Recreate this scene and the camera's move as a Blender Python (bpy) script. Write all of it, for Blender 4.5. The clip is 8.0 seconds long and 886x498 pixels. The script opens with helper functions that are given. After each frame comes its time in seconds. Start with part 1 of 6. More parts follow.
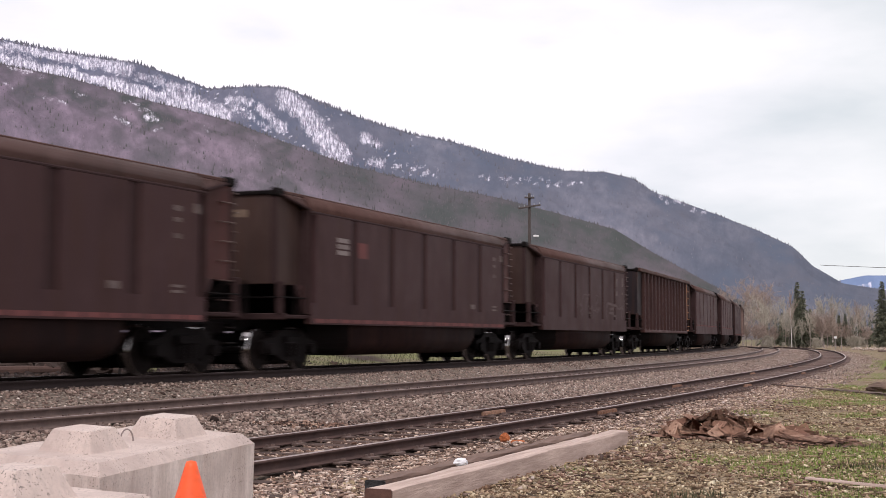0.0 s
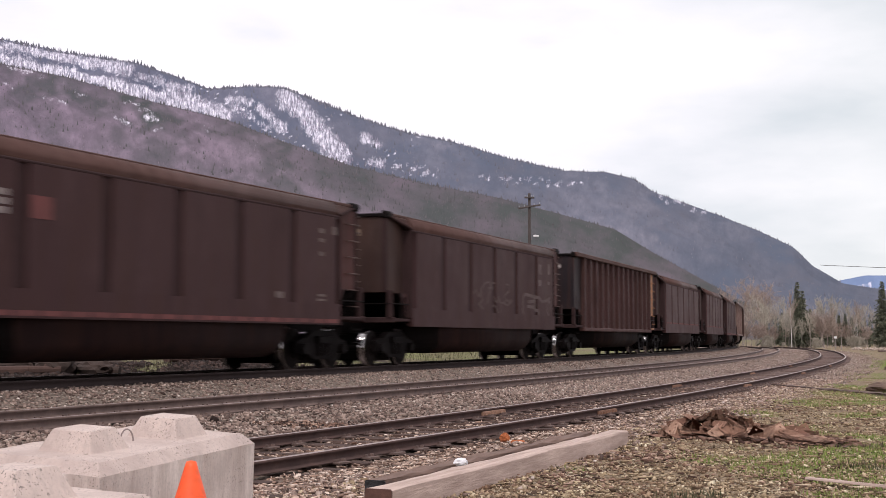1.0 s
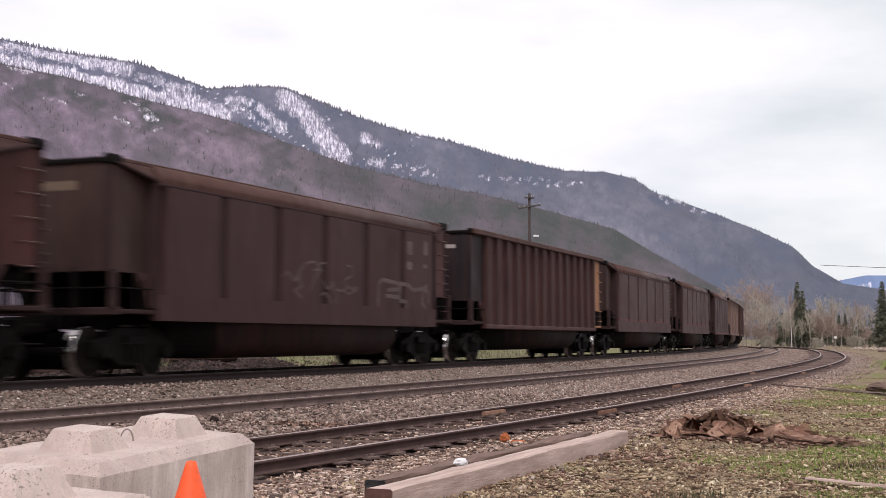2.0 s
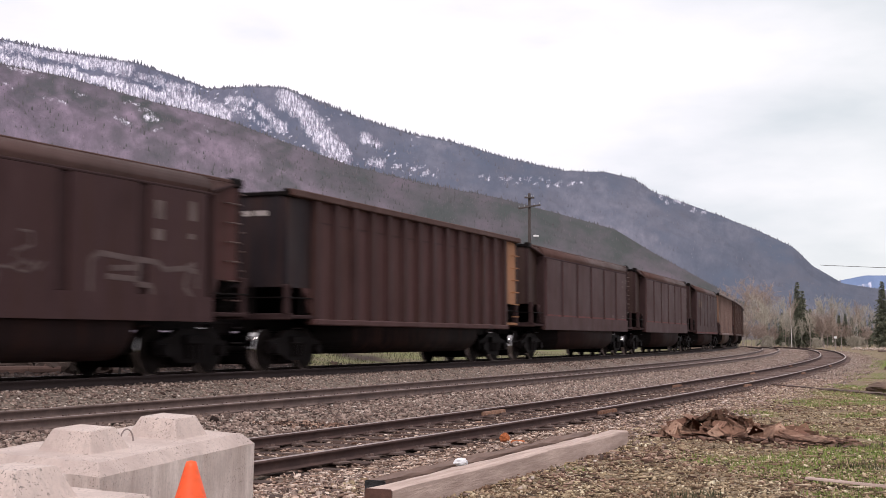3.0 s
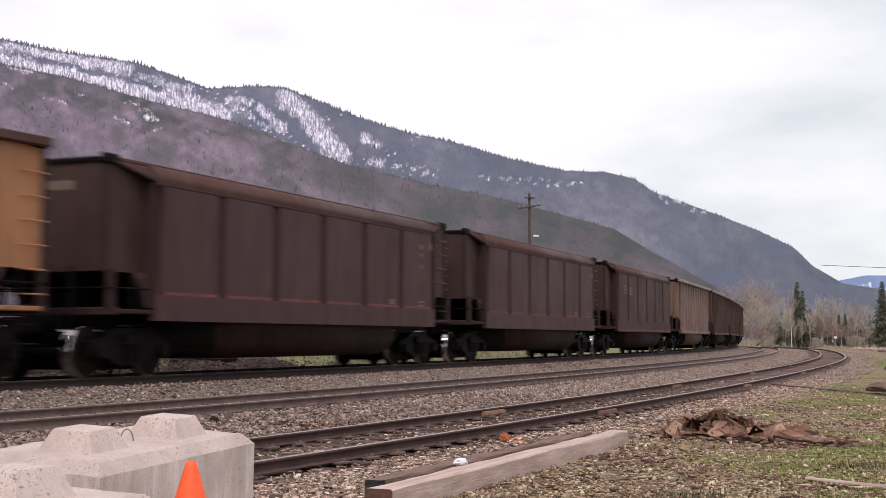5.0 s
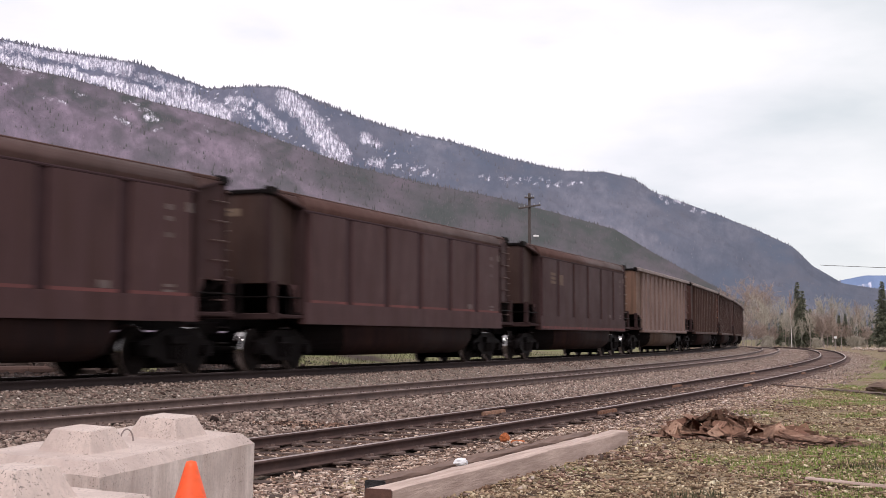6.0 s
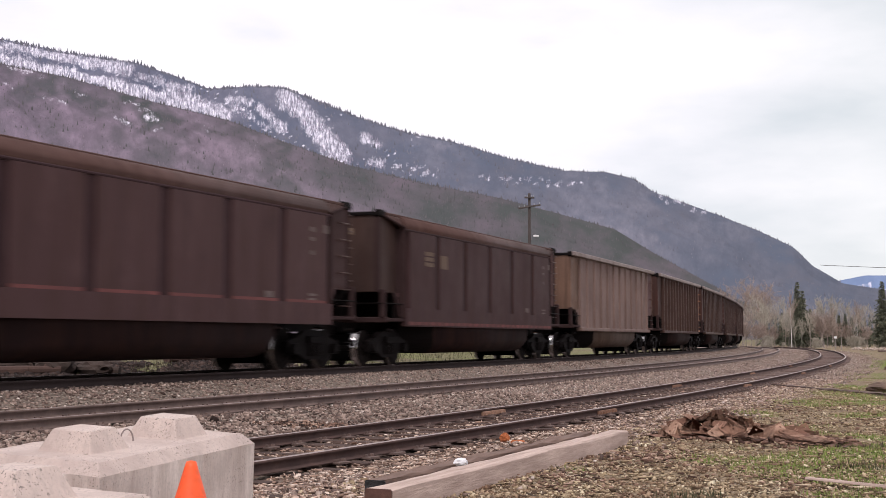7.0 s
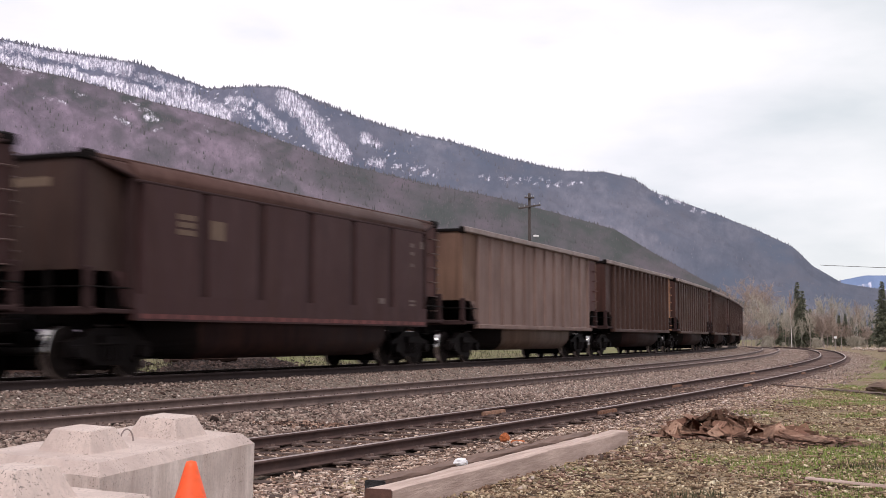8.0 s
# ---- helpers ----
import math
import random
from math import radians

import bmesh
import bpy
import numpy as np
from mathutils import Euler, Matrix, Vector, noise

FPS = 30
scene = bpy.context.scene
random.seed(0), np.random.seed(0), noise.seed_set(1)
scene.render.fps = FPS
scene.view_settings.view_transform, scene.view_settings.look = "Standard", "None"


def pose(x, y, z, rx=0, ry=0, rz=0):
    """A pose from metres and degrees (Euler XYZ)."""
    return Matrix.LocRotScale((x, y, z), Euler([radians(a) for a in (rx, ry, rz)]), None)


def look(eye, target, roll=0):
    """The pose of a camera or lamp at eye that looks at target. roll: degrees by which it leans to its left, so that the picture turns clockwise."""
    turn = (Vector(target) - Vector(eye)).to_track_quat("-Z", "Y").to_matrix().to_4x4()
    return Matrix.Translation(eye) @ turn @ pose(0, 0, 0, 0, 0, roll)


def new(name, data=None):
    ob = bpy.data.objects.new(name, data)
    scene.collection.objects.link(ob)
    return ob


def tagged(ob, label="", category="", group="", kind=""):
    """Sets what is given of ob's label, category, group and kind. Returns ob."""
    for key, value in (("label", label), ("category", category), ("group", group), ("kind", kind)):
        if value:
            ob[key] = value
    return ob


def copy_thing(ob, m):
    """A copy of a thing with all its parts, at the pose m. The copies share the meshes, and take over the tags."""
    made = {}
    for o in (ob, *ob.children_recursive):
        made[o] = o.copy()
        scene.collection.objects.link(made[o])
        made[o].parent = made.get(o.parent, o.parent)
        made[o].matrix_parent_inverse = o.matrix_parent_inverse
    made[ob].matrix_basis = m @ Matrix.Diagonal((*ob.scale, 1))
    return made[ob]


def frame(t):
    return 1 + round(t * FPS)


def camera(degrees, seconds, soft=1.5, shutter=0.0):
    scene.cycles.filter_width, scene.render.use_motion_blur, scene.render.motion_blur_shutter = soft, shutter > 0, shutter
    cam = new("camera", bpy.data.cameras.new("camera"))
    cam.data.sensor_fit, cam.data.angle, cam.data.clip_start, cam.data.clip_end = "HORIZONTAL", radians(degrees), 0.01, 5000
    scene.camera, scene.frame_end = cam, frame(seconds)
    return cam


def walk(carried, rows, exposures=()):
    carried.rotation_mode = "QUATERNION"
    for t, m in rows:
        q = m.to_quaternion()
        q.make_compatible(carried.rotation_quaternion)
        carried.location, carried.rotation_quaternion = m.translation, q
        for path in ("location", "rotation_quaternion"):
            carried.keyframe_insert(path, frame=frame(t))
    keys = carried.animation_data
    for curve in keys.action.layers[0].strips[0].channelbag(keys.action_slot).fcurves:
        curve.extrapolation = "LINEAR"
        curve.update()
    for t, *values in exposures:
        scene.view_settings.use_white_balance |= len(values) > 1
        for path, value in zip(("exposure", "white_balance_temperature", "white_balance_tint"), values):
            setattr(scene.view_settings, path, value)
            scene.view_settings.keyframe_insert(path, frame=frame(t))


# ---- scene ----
# the camera stands on a tripod beside the yard
cam = camera(37.98, 8.0, soft=0.85, shutter=0.75)
EYE = 1.2
PITCH = 4.015
walk(cam, [(0.0, pose(0, 0, EYE, 90 + PITCH, 0, 0)), (8.0, pose(0, 0, EYE, 90 + PITCH, 0, 0))],
     exposures=[(0.0, 0.15, 6600, 19.5), (8.0, 0.15, 6600, 19.5)])

# ---- light: bright overcast, a soft high sun ----
world = bpy.data.worlds.new("overcast_sky")
scene.world = world
world.use_nodes = True
SUN_EL, SUN_AZ = radians(52), radians(-178)


def build_sky():
    nt = world.node_tree
    nt.nodes.clear()
    out = nt.nodes.new("ShaderNodeOutputWorld")
    sky = nt.nodes.new("ShaderNodeTexSky")
    sky.sky_type, sky.sun_disc = "NISHITA", False
    sky.sun_elevation, sky.sun_rotation = SUN_EL, SUN_AZ
    blue = nt.nodes.new("ShaderNodeBackground")
    blue.inputs["Strength"].default_value = 0.09
    nt.links.new(sky.outputs["Color"], blue.inputs["Color"])
    co = nt.nodes.new("ShaderNodeTexCoord")
    mp = nt.nodes.new("ShaderNodeMapping")
    mp.inputs["Scale"].default_value = (1.0, 1.0, 3.2)
    nt.links.new(co.outputs["Generated"], mp.inputs["Vector"])
    n1 = nt.nodes.new("ShaderNodeTexNoise")
    n1.inputs["Scale"].default_value, n1.inputs["Detail"].default_value = 2.6, 6
    n1.inputs["Roughness"].default_value = 0.5
    nt.links.new(mp.outputs["Vector"], n1.inputs["Vector"])
    ramp = nt.nodes.new("ShaderNodeValToRGB")
    e = ramp.color_ramp.elements
    e[0].position, e[0].color = 0.36, (0.62, 0.68, 0.71, 1)
    e[1].position, e[1].color = 0.62, (1.0, 0.985, 1.0, 1)
    nt.links.new(n1.outputs["Fac"], ramp.inputs["Fac"])
    cloud = nt.nodes.new("ShaderNodeBackground")
    cloud.inputs["Strength"].default_value = 1.2
    axes = nt.nodes.new("ShaderNodeSeparateXYZ")
    nt.links.new(co.outputs["Generated"], axes.inputs[0])
    east = nt.nodes.new("ShaderNodeValToRGB")
    g = east.color_ramp.elements
    g[0].position, g[0].color = 0.02, (1.0, 0.99, 0.995, 1)
    g[1].position, g[1].color = 0.33, (0.78, 0.83, 0.805, 1)
    far_east = g.new(0.62)
    far_east.color = (1.0, 0.985, 1.0, 1)
    nt.links.new(axes.outputs[0], east.inputs["Fac"])
    tint = nt.nodes.new("ShaderNodeMix")
    tint.data_type, tint.blend_type = "RGBA", "MULTIPLY"
    tint.inputs[0].default_value = 1.0
    nt.links.new(ramp.outputs["Color"], tint.inputs[6])
    nt.links.new(east.outputs["Color"], tint.inputs[7])
    nt.links.new(tint.outputs[2], cloud.inputs["Color"])
    mix = nt.nodes.new("ShaderNodeMixShader")
    mix.inputs["Fac"].default_value = 0.92
    nt.links.new(blue.outputs[0], mix.inputs[1])
    nt.links.new(cloud.outputs[0], mix.inputs[2])
    nt.links.new(mix.outputs[0], out.inputs["Surface"])


build_sky()
sun_data = bpy.data.lights.new("sun", "SUN")
sun_data.energy, sun_data.angle, sun_data.color = 1.8, radians(16), (1.0, 0.95, 0.9)
sun = new("sun", sun_data)
sun.matrix_world = look((0, 0, 0), (-math.sin(SUN_AZ) * math.cos(SUN_EL), -math.cos(SUN_AZ) * math.cos(SUN_EL), -math.sin(SUN_EL)))

# ---- materials ----


class Nodes:
    """Short-hand for node graphs of one material."""

    def __init__(self, name):
        self.m = bpy.data.materials.new(name)
        self.m.use_nodes = True
        self.t = self.m.node_tree
        self.b = self.t.nodes["Principled BSDF"]
        self.co = self.t.nodes.new("ShaderNodeTexCoord").outputs["Object"]

    def put(self, sock, value):
        if isinstance(value, bpy.types.NodeSocket):
            self.t.links.new(value, sock)
        elif isinstance(value, (tuple, list)) and len(value) == 3 and sock.type == "RGBA":
            sock.default_value = (*value, 1)
        else:
            sock.default_value = value

    def noise(self, scale, detail=4, rough=0.55, stretch=None, vec=None):
        n = self.t.nodes.new("ShaderNodeTexNoise")
        n.inputs["Scale"].default_value, n.inputs["Detail"].default_value, n.inputs["Roughness"].default_value = scale, detail, rough
        self.put(n.inputs["Vector"], self.mapped(stretch, vec) if stretch else (vec or self.co))
        return n.outputs["Fac"]

    def mapped(self, stretch, vec=None):
        mp = self.t.nodes.new("ShaderNodeMapping")
        mp.inputs["Scale"].default_value = stretch
        self.put(mp.inputs["Vector"], vec or self.co)
        return mp.outputs["Vector"]

    def voronoi(self, scale, out="Distance"):
        n = self.t.nodes.new("ShaderNodeTexVoronoi")
        n.inputs["Scale"].default_value = scale
        self.put(n.inputs["Vector"], self.co)
        return n.outputs[out]

    def ramp(self, fac, *stops):
        r = self.t.nodes.new("ShaderNodeValToRGB")
        e = r.color_ramp.elements
        while len(e) < len(stops):
            e.new(0.5)
        for el, (pos, col) in zip(e, stops):
            el.position = pos
            el.color = (*col, 1) if isinstance(col, tuple) else (col, col, col, 1)
        self.put(r.inputs["Fac"], fac)
        return r.outputs["Color"]

    def mix(self, fac, a, b, mode="MIX"):
        n = self.t.nodes.new("ShaderNodeMix")
        n.data_type, n.blend_type = "RGBA", mode
        self.put(n.inputs[0], fac)
        self.put(n.inputs[6], a)
        self.put(n.inputs[7], b)
        return n.outputs[2]

    def attr(self, name):
        n = self.t.nodes.new("ShaderNodeAttribute")
        n.attribute_name = name
        return n.outputs["Fac"]

    def rand(self):
        return self.t.nodes.new("ShaderNodeObjectInfo").outputs["Random"]

    def island(self):
        return self.t.nodes.new("ShaderNodeNewGeometry").outputs["Random Per Island"]

    def maths(self, op, a, b):
        n = self.t.nodes.new("ShaderNodeMath")
        n.operation = op
        self.put(n.inputs[0], a)
        self.put(n.inputs[1], b)
        return n.outputs[0]

    def done(self, colour, rough=0.8, metal=0.0, bump=None, depth=0.01, strength=0.5, spec=None):
        self.put(self.b.inputs["Base Color"], colour)
        self.put(self.b.inputs["Roughness"], rough)
        self.b.inputs["Metallic"].default_value = metal
        if spec is not None:
            self.b.inputs["Specular IOR Level"].default_value = spec
        if bump is not None:
            n = self.t.nodes.new("ShaderNodeBump")
            n.inputs["Strength"].default_value, n.inputs["Distance"].default_value = strength, depth
            self.put(n.inputs["Height"], bump)
            self.t.links.new(n.outputs["Normal"], self.b.inputs["Normal"])
        return self.m


def dusty_paint(name, base, dust, rust=(0.05, 0.024, 0.018), spec=0.12):
    """Old freight-car paint: streaks running down, coal dust, rust blooms."""
    n = Nodes(name)
    streak = n.noise(1.0, 5, 0.6, (5.0, 5.0, 0.35))
    cloud = n.noise(0.55, 4, 0.6)
    c = n.mix(n.ramp(cloud, (0.35, 0.0), (0.7, 1.0)), base, dust)
    c = n.mix(n.ramp(n.noise(1.1, 5, 0.65, (1.3, 1.3, 0.7)), (0.50, 0.0), (0.72, 0.6)), c, tuple(v * 1.45 for v in dust))
    c = n.mix(n.ramp(streak, (0.45, 0.0), (0.68, 0.8)), c, rust)
    run = n.noise(1.0, 5, 0.7, (2.6, 2.6, 0.55))
    c = n.mix(n.ramp(run, (0.54, 0.0), (0.66, 0.55)), c, tuple(v * 0.5 for v in base))
    fine = n.noise(40, 3)
    c = n.mix(n.ramp(fine, (0.3, 0.0), (0.8, 0.35)), c, tuple(v * 0.45 for v in base))
    c = n.mix(n.maths("MULTIPLY", n.rand(), 0.22), c, dust)
    return n.done(c, n.ramp(cloud, (0.3, 0.5), (0.7, 0.75)), 0, n.noise(14, 4), 0.006, 0.35, spec=spec)


def plain(name, a, b, scale, rough=0.85, depth=0.01, metal=0.0, stretch=None, bump_scale=None, spec=0.3):
    n = Nodes(name)
    f = n.noise(scale, 6, 0.6, stretch)
    g = n.noise(scale * 7, 4, 0.6, stretch)
    c = n.mix(n.ramp(f, (0.32, 0.0), (0.68, 1.0)), a, b)
    c = n.mix(n.ramp(g, (0.4, 0.0), (0.75, 0.4)), c, tuple(v * 0.55 for v in a))
    return n.done(c, rough, metal, n.noise(bump_scale or scale * 5, 5, 0.6, stretch), depth, 0.6, spec)


def by_island(name, stops, rough=0.9, spec=0.2, clumps=None):
    n = Nodes(name)
    c = n.ramp(n.island(), *stops)
    if clumps:
        c = n.mix(n.ramp(n.noise(1.5, 5, 0.65), (0.48, 0.0), (0.62, 0.75)), c, n.mix(n.island(), tuple(v * 0.4 for v in clumps), clumps))
    c = n.mix(n.ramp(n.noise(30, 4), (0.35, 0.0), (0.7, 0.35)), c, (0.05, 0.04, 0.035))
    return n.done(c, rough, 0, n.noise(60, 3), 0.004, 0.5, spec)


MAT = {}
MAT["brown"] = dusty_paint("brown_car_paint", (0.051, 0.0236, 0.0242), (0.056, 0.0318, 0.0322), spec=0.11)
# Lighter brown than the sides, for rounded tops and top rails.
MAT["brown_top"] = dusty_paint("lighter_top_brown", (0.092, 0.047, 0.040), (0.084, 0.051, 0.045), spec=0.1)
MAT["grey_brown"] = dusty_paint("faded_car_paint", (0.067, 0.0325, 0.0328), (0.073, 0.0415, 0.0415), spec=0.13)
MAT["ribbed"] = dusty_paint("rusty_brown_paint", (0.084, 0.038, 0.036), (0.074, 0.040, 0.038))
# Ribs darker than the walls: their shading is put into the colour.
MAT["dark_rib"] = dusty_paint("shaded_rib_paint", (0.050, 0.023, 0.022), (0.044, 0.024, 0.023))
MAT["gold_rib"] = dusty_paint("shaded_golden_rib_paint", (0.060, 0.032, 0.026), (0.055, 0.033, 0.027))
MAT["gold_brown"] = dusty_paint("golden_brown_paint", (0.078, 0.042, 0.035), (0.067, 0.039, 0.034), (0.044, 0.023, 0.018))
MAT["smear"] = plain("smeared_pale_paint", (0.115, 0.085, 0.08), (0.075, 0.05, 0.047), 2.6)
MAT["tan"] = dusty_paint("tan_car_paint", (0.225, 0.150, 0.128), (0.165, 0.115, 0.102), (0.10, 0.063, 0.052))
MAT["bronze"] = dusty_paint("bronze_brown_paint", (0.086, 0.051, 0.038), (0.073, 0.044, 0.035), (0.048, 0.026, 0.020))
# Skylight on the dusty top rails is put into this pale colour.
MAT["pale_top"] = dusty_paint("dusty_skylit_top_rail", (0.30, 0.25, 0.235), (0.24, 0.20, 0.19), (0.12, 0.085, 0.075))
MAT["tan_end"] = dusty_paint("rusty_tan_paint", (0.185, 0.112, 0.080), (0.12, 0.070, 0.052), (0.055, 0.030, 0.023))
MAT["rust_end"] = dusty_paint("rusty_red_end_paint", (0.065, 0.029, 0.023), (0.045, 0.025, 0.022), (0.025, 0.016, 0.014))
# Tubs darker than the bodies: shade under the car is in the colour.
MAT["tub"] = dusty_paint("shaded_tub_paint", (0.020, 0.0115, 0.0118), (0.025, 0.015, 0.015), spec=0.04)
MAT["tan_tub"] = dusty_paint("shaded_tan_tub_paint", (0.115, 0.077, 0.058), (0.10, 0.072, 0.058))
MAT["orange_end"] = dusty_paint("orange_panel_paint", (0.40, 0.185, 0.085), (0.31, 0.165, 0.09), (0.17, 0.08, 0.045))
MAT["red_end"] = dusty_paint("red_end_paint", (0.082, 0.028, 0.026), (0.068, 0.032, 0.029))
# Grimy black steel; also paints the shade on trough ends and slope sheets.
MAT["black"] = dusty_paint("grimy_and_shade_black_steel", (0.0052, 0.0040, 0.0042), (0.0075, 0.0056, 0.0056), (0.009, 0.006, 0.005), spec=0.06)
MAT["dark_end"] = dusty_paint("dark_end_paint", (0.019, 0.0145, 0.017), (0.025, 0.0185, 0.021))
MAT["stripe"] = plain("faded_red_stripe", (0.17, 0.056, 0.053), (0.10, 0.040, 0.038), 1.6)
MAT["marking"] = plain("faded_white_marking", (0.155, 0.122, 0.112), (0.08, 0.057, 0.053), 2.6)
MAT["white_mark"] = plain("worn_white_number", (0.36, 0.32, 0.30), (0.25, 0.215, 0.205), 3.0)
MAT["emblem"] = plain("worn_pale_emblem", (0.25, 0.215, 0.205), (0.13, 0.10, 0.096), 3.0)
MAT["marking_tan"] = plain("yellowed_marking", (0.17, 0.12, 0.085), (0.10, 0.068, 0.05), 2.0)
MAT["coal"] = plain("coal", (0.018, 0.018, 0.02), (0.035, 0.034, 0.036), 5.0, 0.6, 0.06)
MAT["bright_steel"] = plain("polished_tread_steel", (0.48, 0.46, 0.45), (0.40, 0.38, 0.37), 8.0, 0.06, 0.0003, 1.0)
MAT["rail_side"] = plain("rusty_rail", (0.165, 0.115, 0.098), (0.095, 0.066, 0.058), 4.0, 0.8, 0.004)
MAT["rail_top"] = plain("worn_rail_head", (0.40, 0.32, 0.30), (0.28, 0.22, 0.205), 6.0, 0.5, 0.001, 0.4)
# Darker than the rails of the other two tracks.
MAT["main_rail"] = plain("dark_main_line_rail", (0.050, 0.036, 0.034), (0.034, 0.025, 0.023), 4.0, 0.75, 0.004, spec=0.1)
# Recess darkness is shade put into the colour; end gear shares the first.
MAT["strip"] = plain("gear_and_recess_shade_paint", (0.034, 0.0195, 0.0195), (0.042, 0.025, 0.0245), 2.0, 0.85, 0.004, spec=0.08)
MAT["faded_strip"] = plain("faded_recess_shade_paint", (0.036, 0.020, 0.022), (0.05, 0.029, 0.031), 2.0, 0.85, 0.004, spec=0.08)
MAT["tie"] = plain("weathered_tie_wood", (0.15, 0.10, 0.085), (0.075, 0.053, 0.045), 3.0, 0.9, 0.012, 0, (1, 8, 8))
MAT["old_tie"] = plain("decayed_dark_tie_wood", (0.098, 0.062, 0.050), (0.05, 0.032, 0.027), 2.2, 0.95, 0.02, 0, (1, 7, 7))
MAT["wheel"] = plain("oily_wheel_steel", (0.008, 0.006, 0.006), (0.012, 0.009, 0.008), 6.0, 0.7, 0.003, spec=0.06)


def concrete():
    n = Nodes("cast_concrete")
    c = n.mix(n.ramp(n.noise(2.2, 6, 0.62), (0.33, 0.0), (0.68, 1.0)), (0.40, 0.322, 0.288), (0.59, 0.49, 0.44))
    pits = n.ramp(n.noise(85, 3, 0.55), (0.60, 0.0), (0.65, 1.0))
    sel = n.ramp(n.noise(4.5, 4), (0.47, 0.0), (0.58, 1.0))
    c = n.mix(n.mix(1.0, pits, sel, "MULTIPLY"), c, (0.17, 0.15, 0.135))
    big = n.mix(1.0, n.ramp(n.noise(62, 4, 0.6), (0.61, 0.0), (0.66, 0.9)), n.ramp(n.noise(3.4, 4), (0.48, 0.0), (0.58, 1.0)), "MULTIPLY")
    c = n.mix(big, c, (0.13, 0.115, 0.10))
    c = n.mix(n.ramp(n.noise(2.2, 6, 0.7, (9, 9, 0.45)), (0.48, 0.0), (0.74, 0.5)), c, (0.33, 0.28, 0.255))
    # lime runs down the upright faces, also painted in to brighten those faces
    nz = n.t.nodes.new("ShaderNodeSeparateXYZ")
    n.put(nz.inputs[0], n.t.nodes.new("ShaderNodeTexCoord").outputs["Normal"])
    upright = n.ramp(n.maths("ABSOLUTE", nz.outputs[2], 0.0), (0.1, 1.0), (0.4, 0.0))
    lime_and_side_light = n.mix(1.0, n.ramp(n.noise(1.3, 6, 0.72, (5, 5, 0.9)), (0.36, 0.0), (0.66, 1.0)), n.ramp(n.noise(2.6, 5, 0.65), (0.3, 0.35), (0.6, 0.8)), "MULTIPLY")
    c = n.mix(n.mix(1.0, lime_and_side_light, upright, "MULTIPLY"), c, (0.82, 0.74, 0.69))
    c = n.mix(n.ramp(n.noise(55, 3), (0.45, 0.0), (0.8, 0.3)), c, (0.3, 0.27, 0.25))
    return n.done(c, 0.9, 0, n.noise(70, 6, 0.65), 0.005, 0.6, 0.25)


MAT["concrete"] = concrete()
MAT["cone"] = plain("orange_vinyl", (0.95, 0.13, 0.03), (0.85, 0.10, 0.03), 6.0, 0.45, 0.001)
MAT["beam"] = plain("weathered_grey_timber", (0.57, 0.445, 0.385), (0.33, 0.245, 0.205), 1.6, 0.9, 0.01, 0, (1, 9, 9))
MAT["dark_plank"] = plain("dark_wet_timber", (0.21, 0.138, 0.11), (0.115, 0.075, 0.06), 1.6, 0.9, 0.01, 0, (1, 9, 9))
MAT["end_grain"] = plain("dark_end_grain", (0.13, 0.065, 0.05), (0.06, 0.035, 0.03), 9.0, 0.9, 0.01)
n = Nodes("rusted_tie_plate")
c = n.ramp(n.rand(), (0.0, (0.15, 0.074, 0.050)), (0.5, (0.28, 0.158, 0.108)), (1.0, (0.44, 0.285, 0.205)))
c = n.mix(n.ramp(n.noise(14, 5, 0.65), (0.45, 0.0), (0.70, 0.5)), c, (0.10, 0.055, 0.042))
MAT["rust_plate"] = n.done(c, 0.85, 0, n.noise(60, 4), 0.004, 0.5, 0.2)
MAT["rust_flake"] = by_island("rust_flakes", ((0.0, (0.06, 0.032, 0.025)), (0.6, (0.15, 0.083, 0.06)), (1.0, (0.29, 0.18, 0.13))))
MAT["bark_chunk"] = by_island("bark_chunks", ((0.0, (0.06, 0.034, 0.026)), (0.45, (0.19, 0.11, 0.08)), (0.8, (0.36, 0.23, 0.17)), (1.0, (0.58, 0.43, 0.33))))
MAT["rotten"] = plain("rotten_dark_wood", (0.06, 0.041, 0.034), (0.035, 0.025, 0.021), 3.0, 0.95, 0.02)
MAT["old_log"] = plain("dark_brown_log", (0.088, 0.052, 0.042), (0.050, 0.031, 0.026), 3.0, 0.95, 0.02)
MAT["pale_wood"] = plain("pale_split_wood", (0.52, 0.44, 0.37), (0.30, 0.24, 0.20), 2.0, 0.9, 0.01)
# Sky light caught by the grab irons is painted into their colour.
MAT["grab_iron"] = plain("skylit_grab_iron", (0.125, 0.080, 0.072), (0.07, 0.042, 0.038), 5.0, 0.5, 0.001, 0.1)
MAT["loop"] = plain("weathered_steel_loop", (0.30, 0.25, 0.23), (0.20, 0.16, 0.145), 9.0, 0.6, 0.001)
MAT["old_stump"] = plain("weathered_stump_wood", (0.19, 0.13, 0.098), (0.10, 0.068, 0.053), 3.0, 0.95, 0.03)
MAT["bag"] = plain("white_plastic_bag", (0.85, 0.85, 0.86), (0.7, 0.7, 0.72), 9.0, 0.4, 0.02)
MAT["rag"] = plain("orange_rag", (0.42, 0.125, 0.04), (0.27, 0.075, 0.028), 9.0, 0.8, 0.02)
MAT["pole"] = plain("grey_pole_wood", (0.10, 0.084, 0.080), (0.062, 0.052, 0.05), 2.0, 0.9, 0.01, 0, (6, 6, 0.5))
MAT["insulator"] = plain("pale_glass", (0.34, 0.36, 0.38), (0.26, 0.28, 0.30), 9.0, 0.3, 0.001)
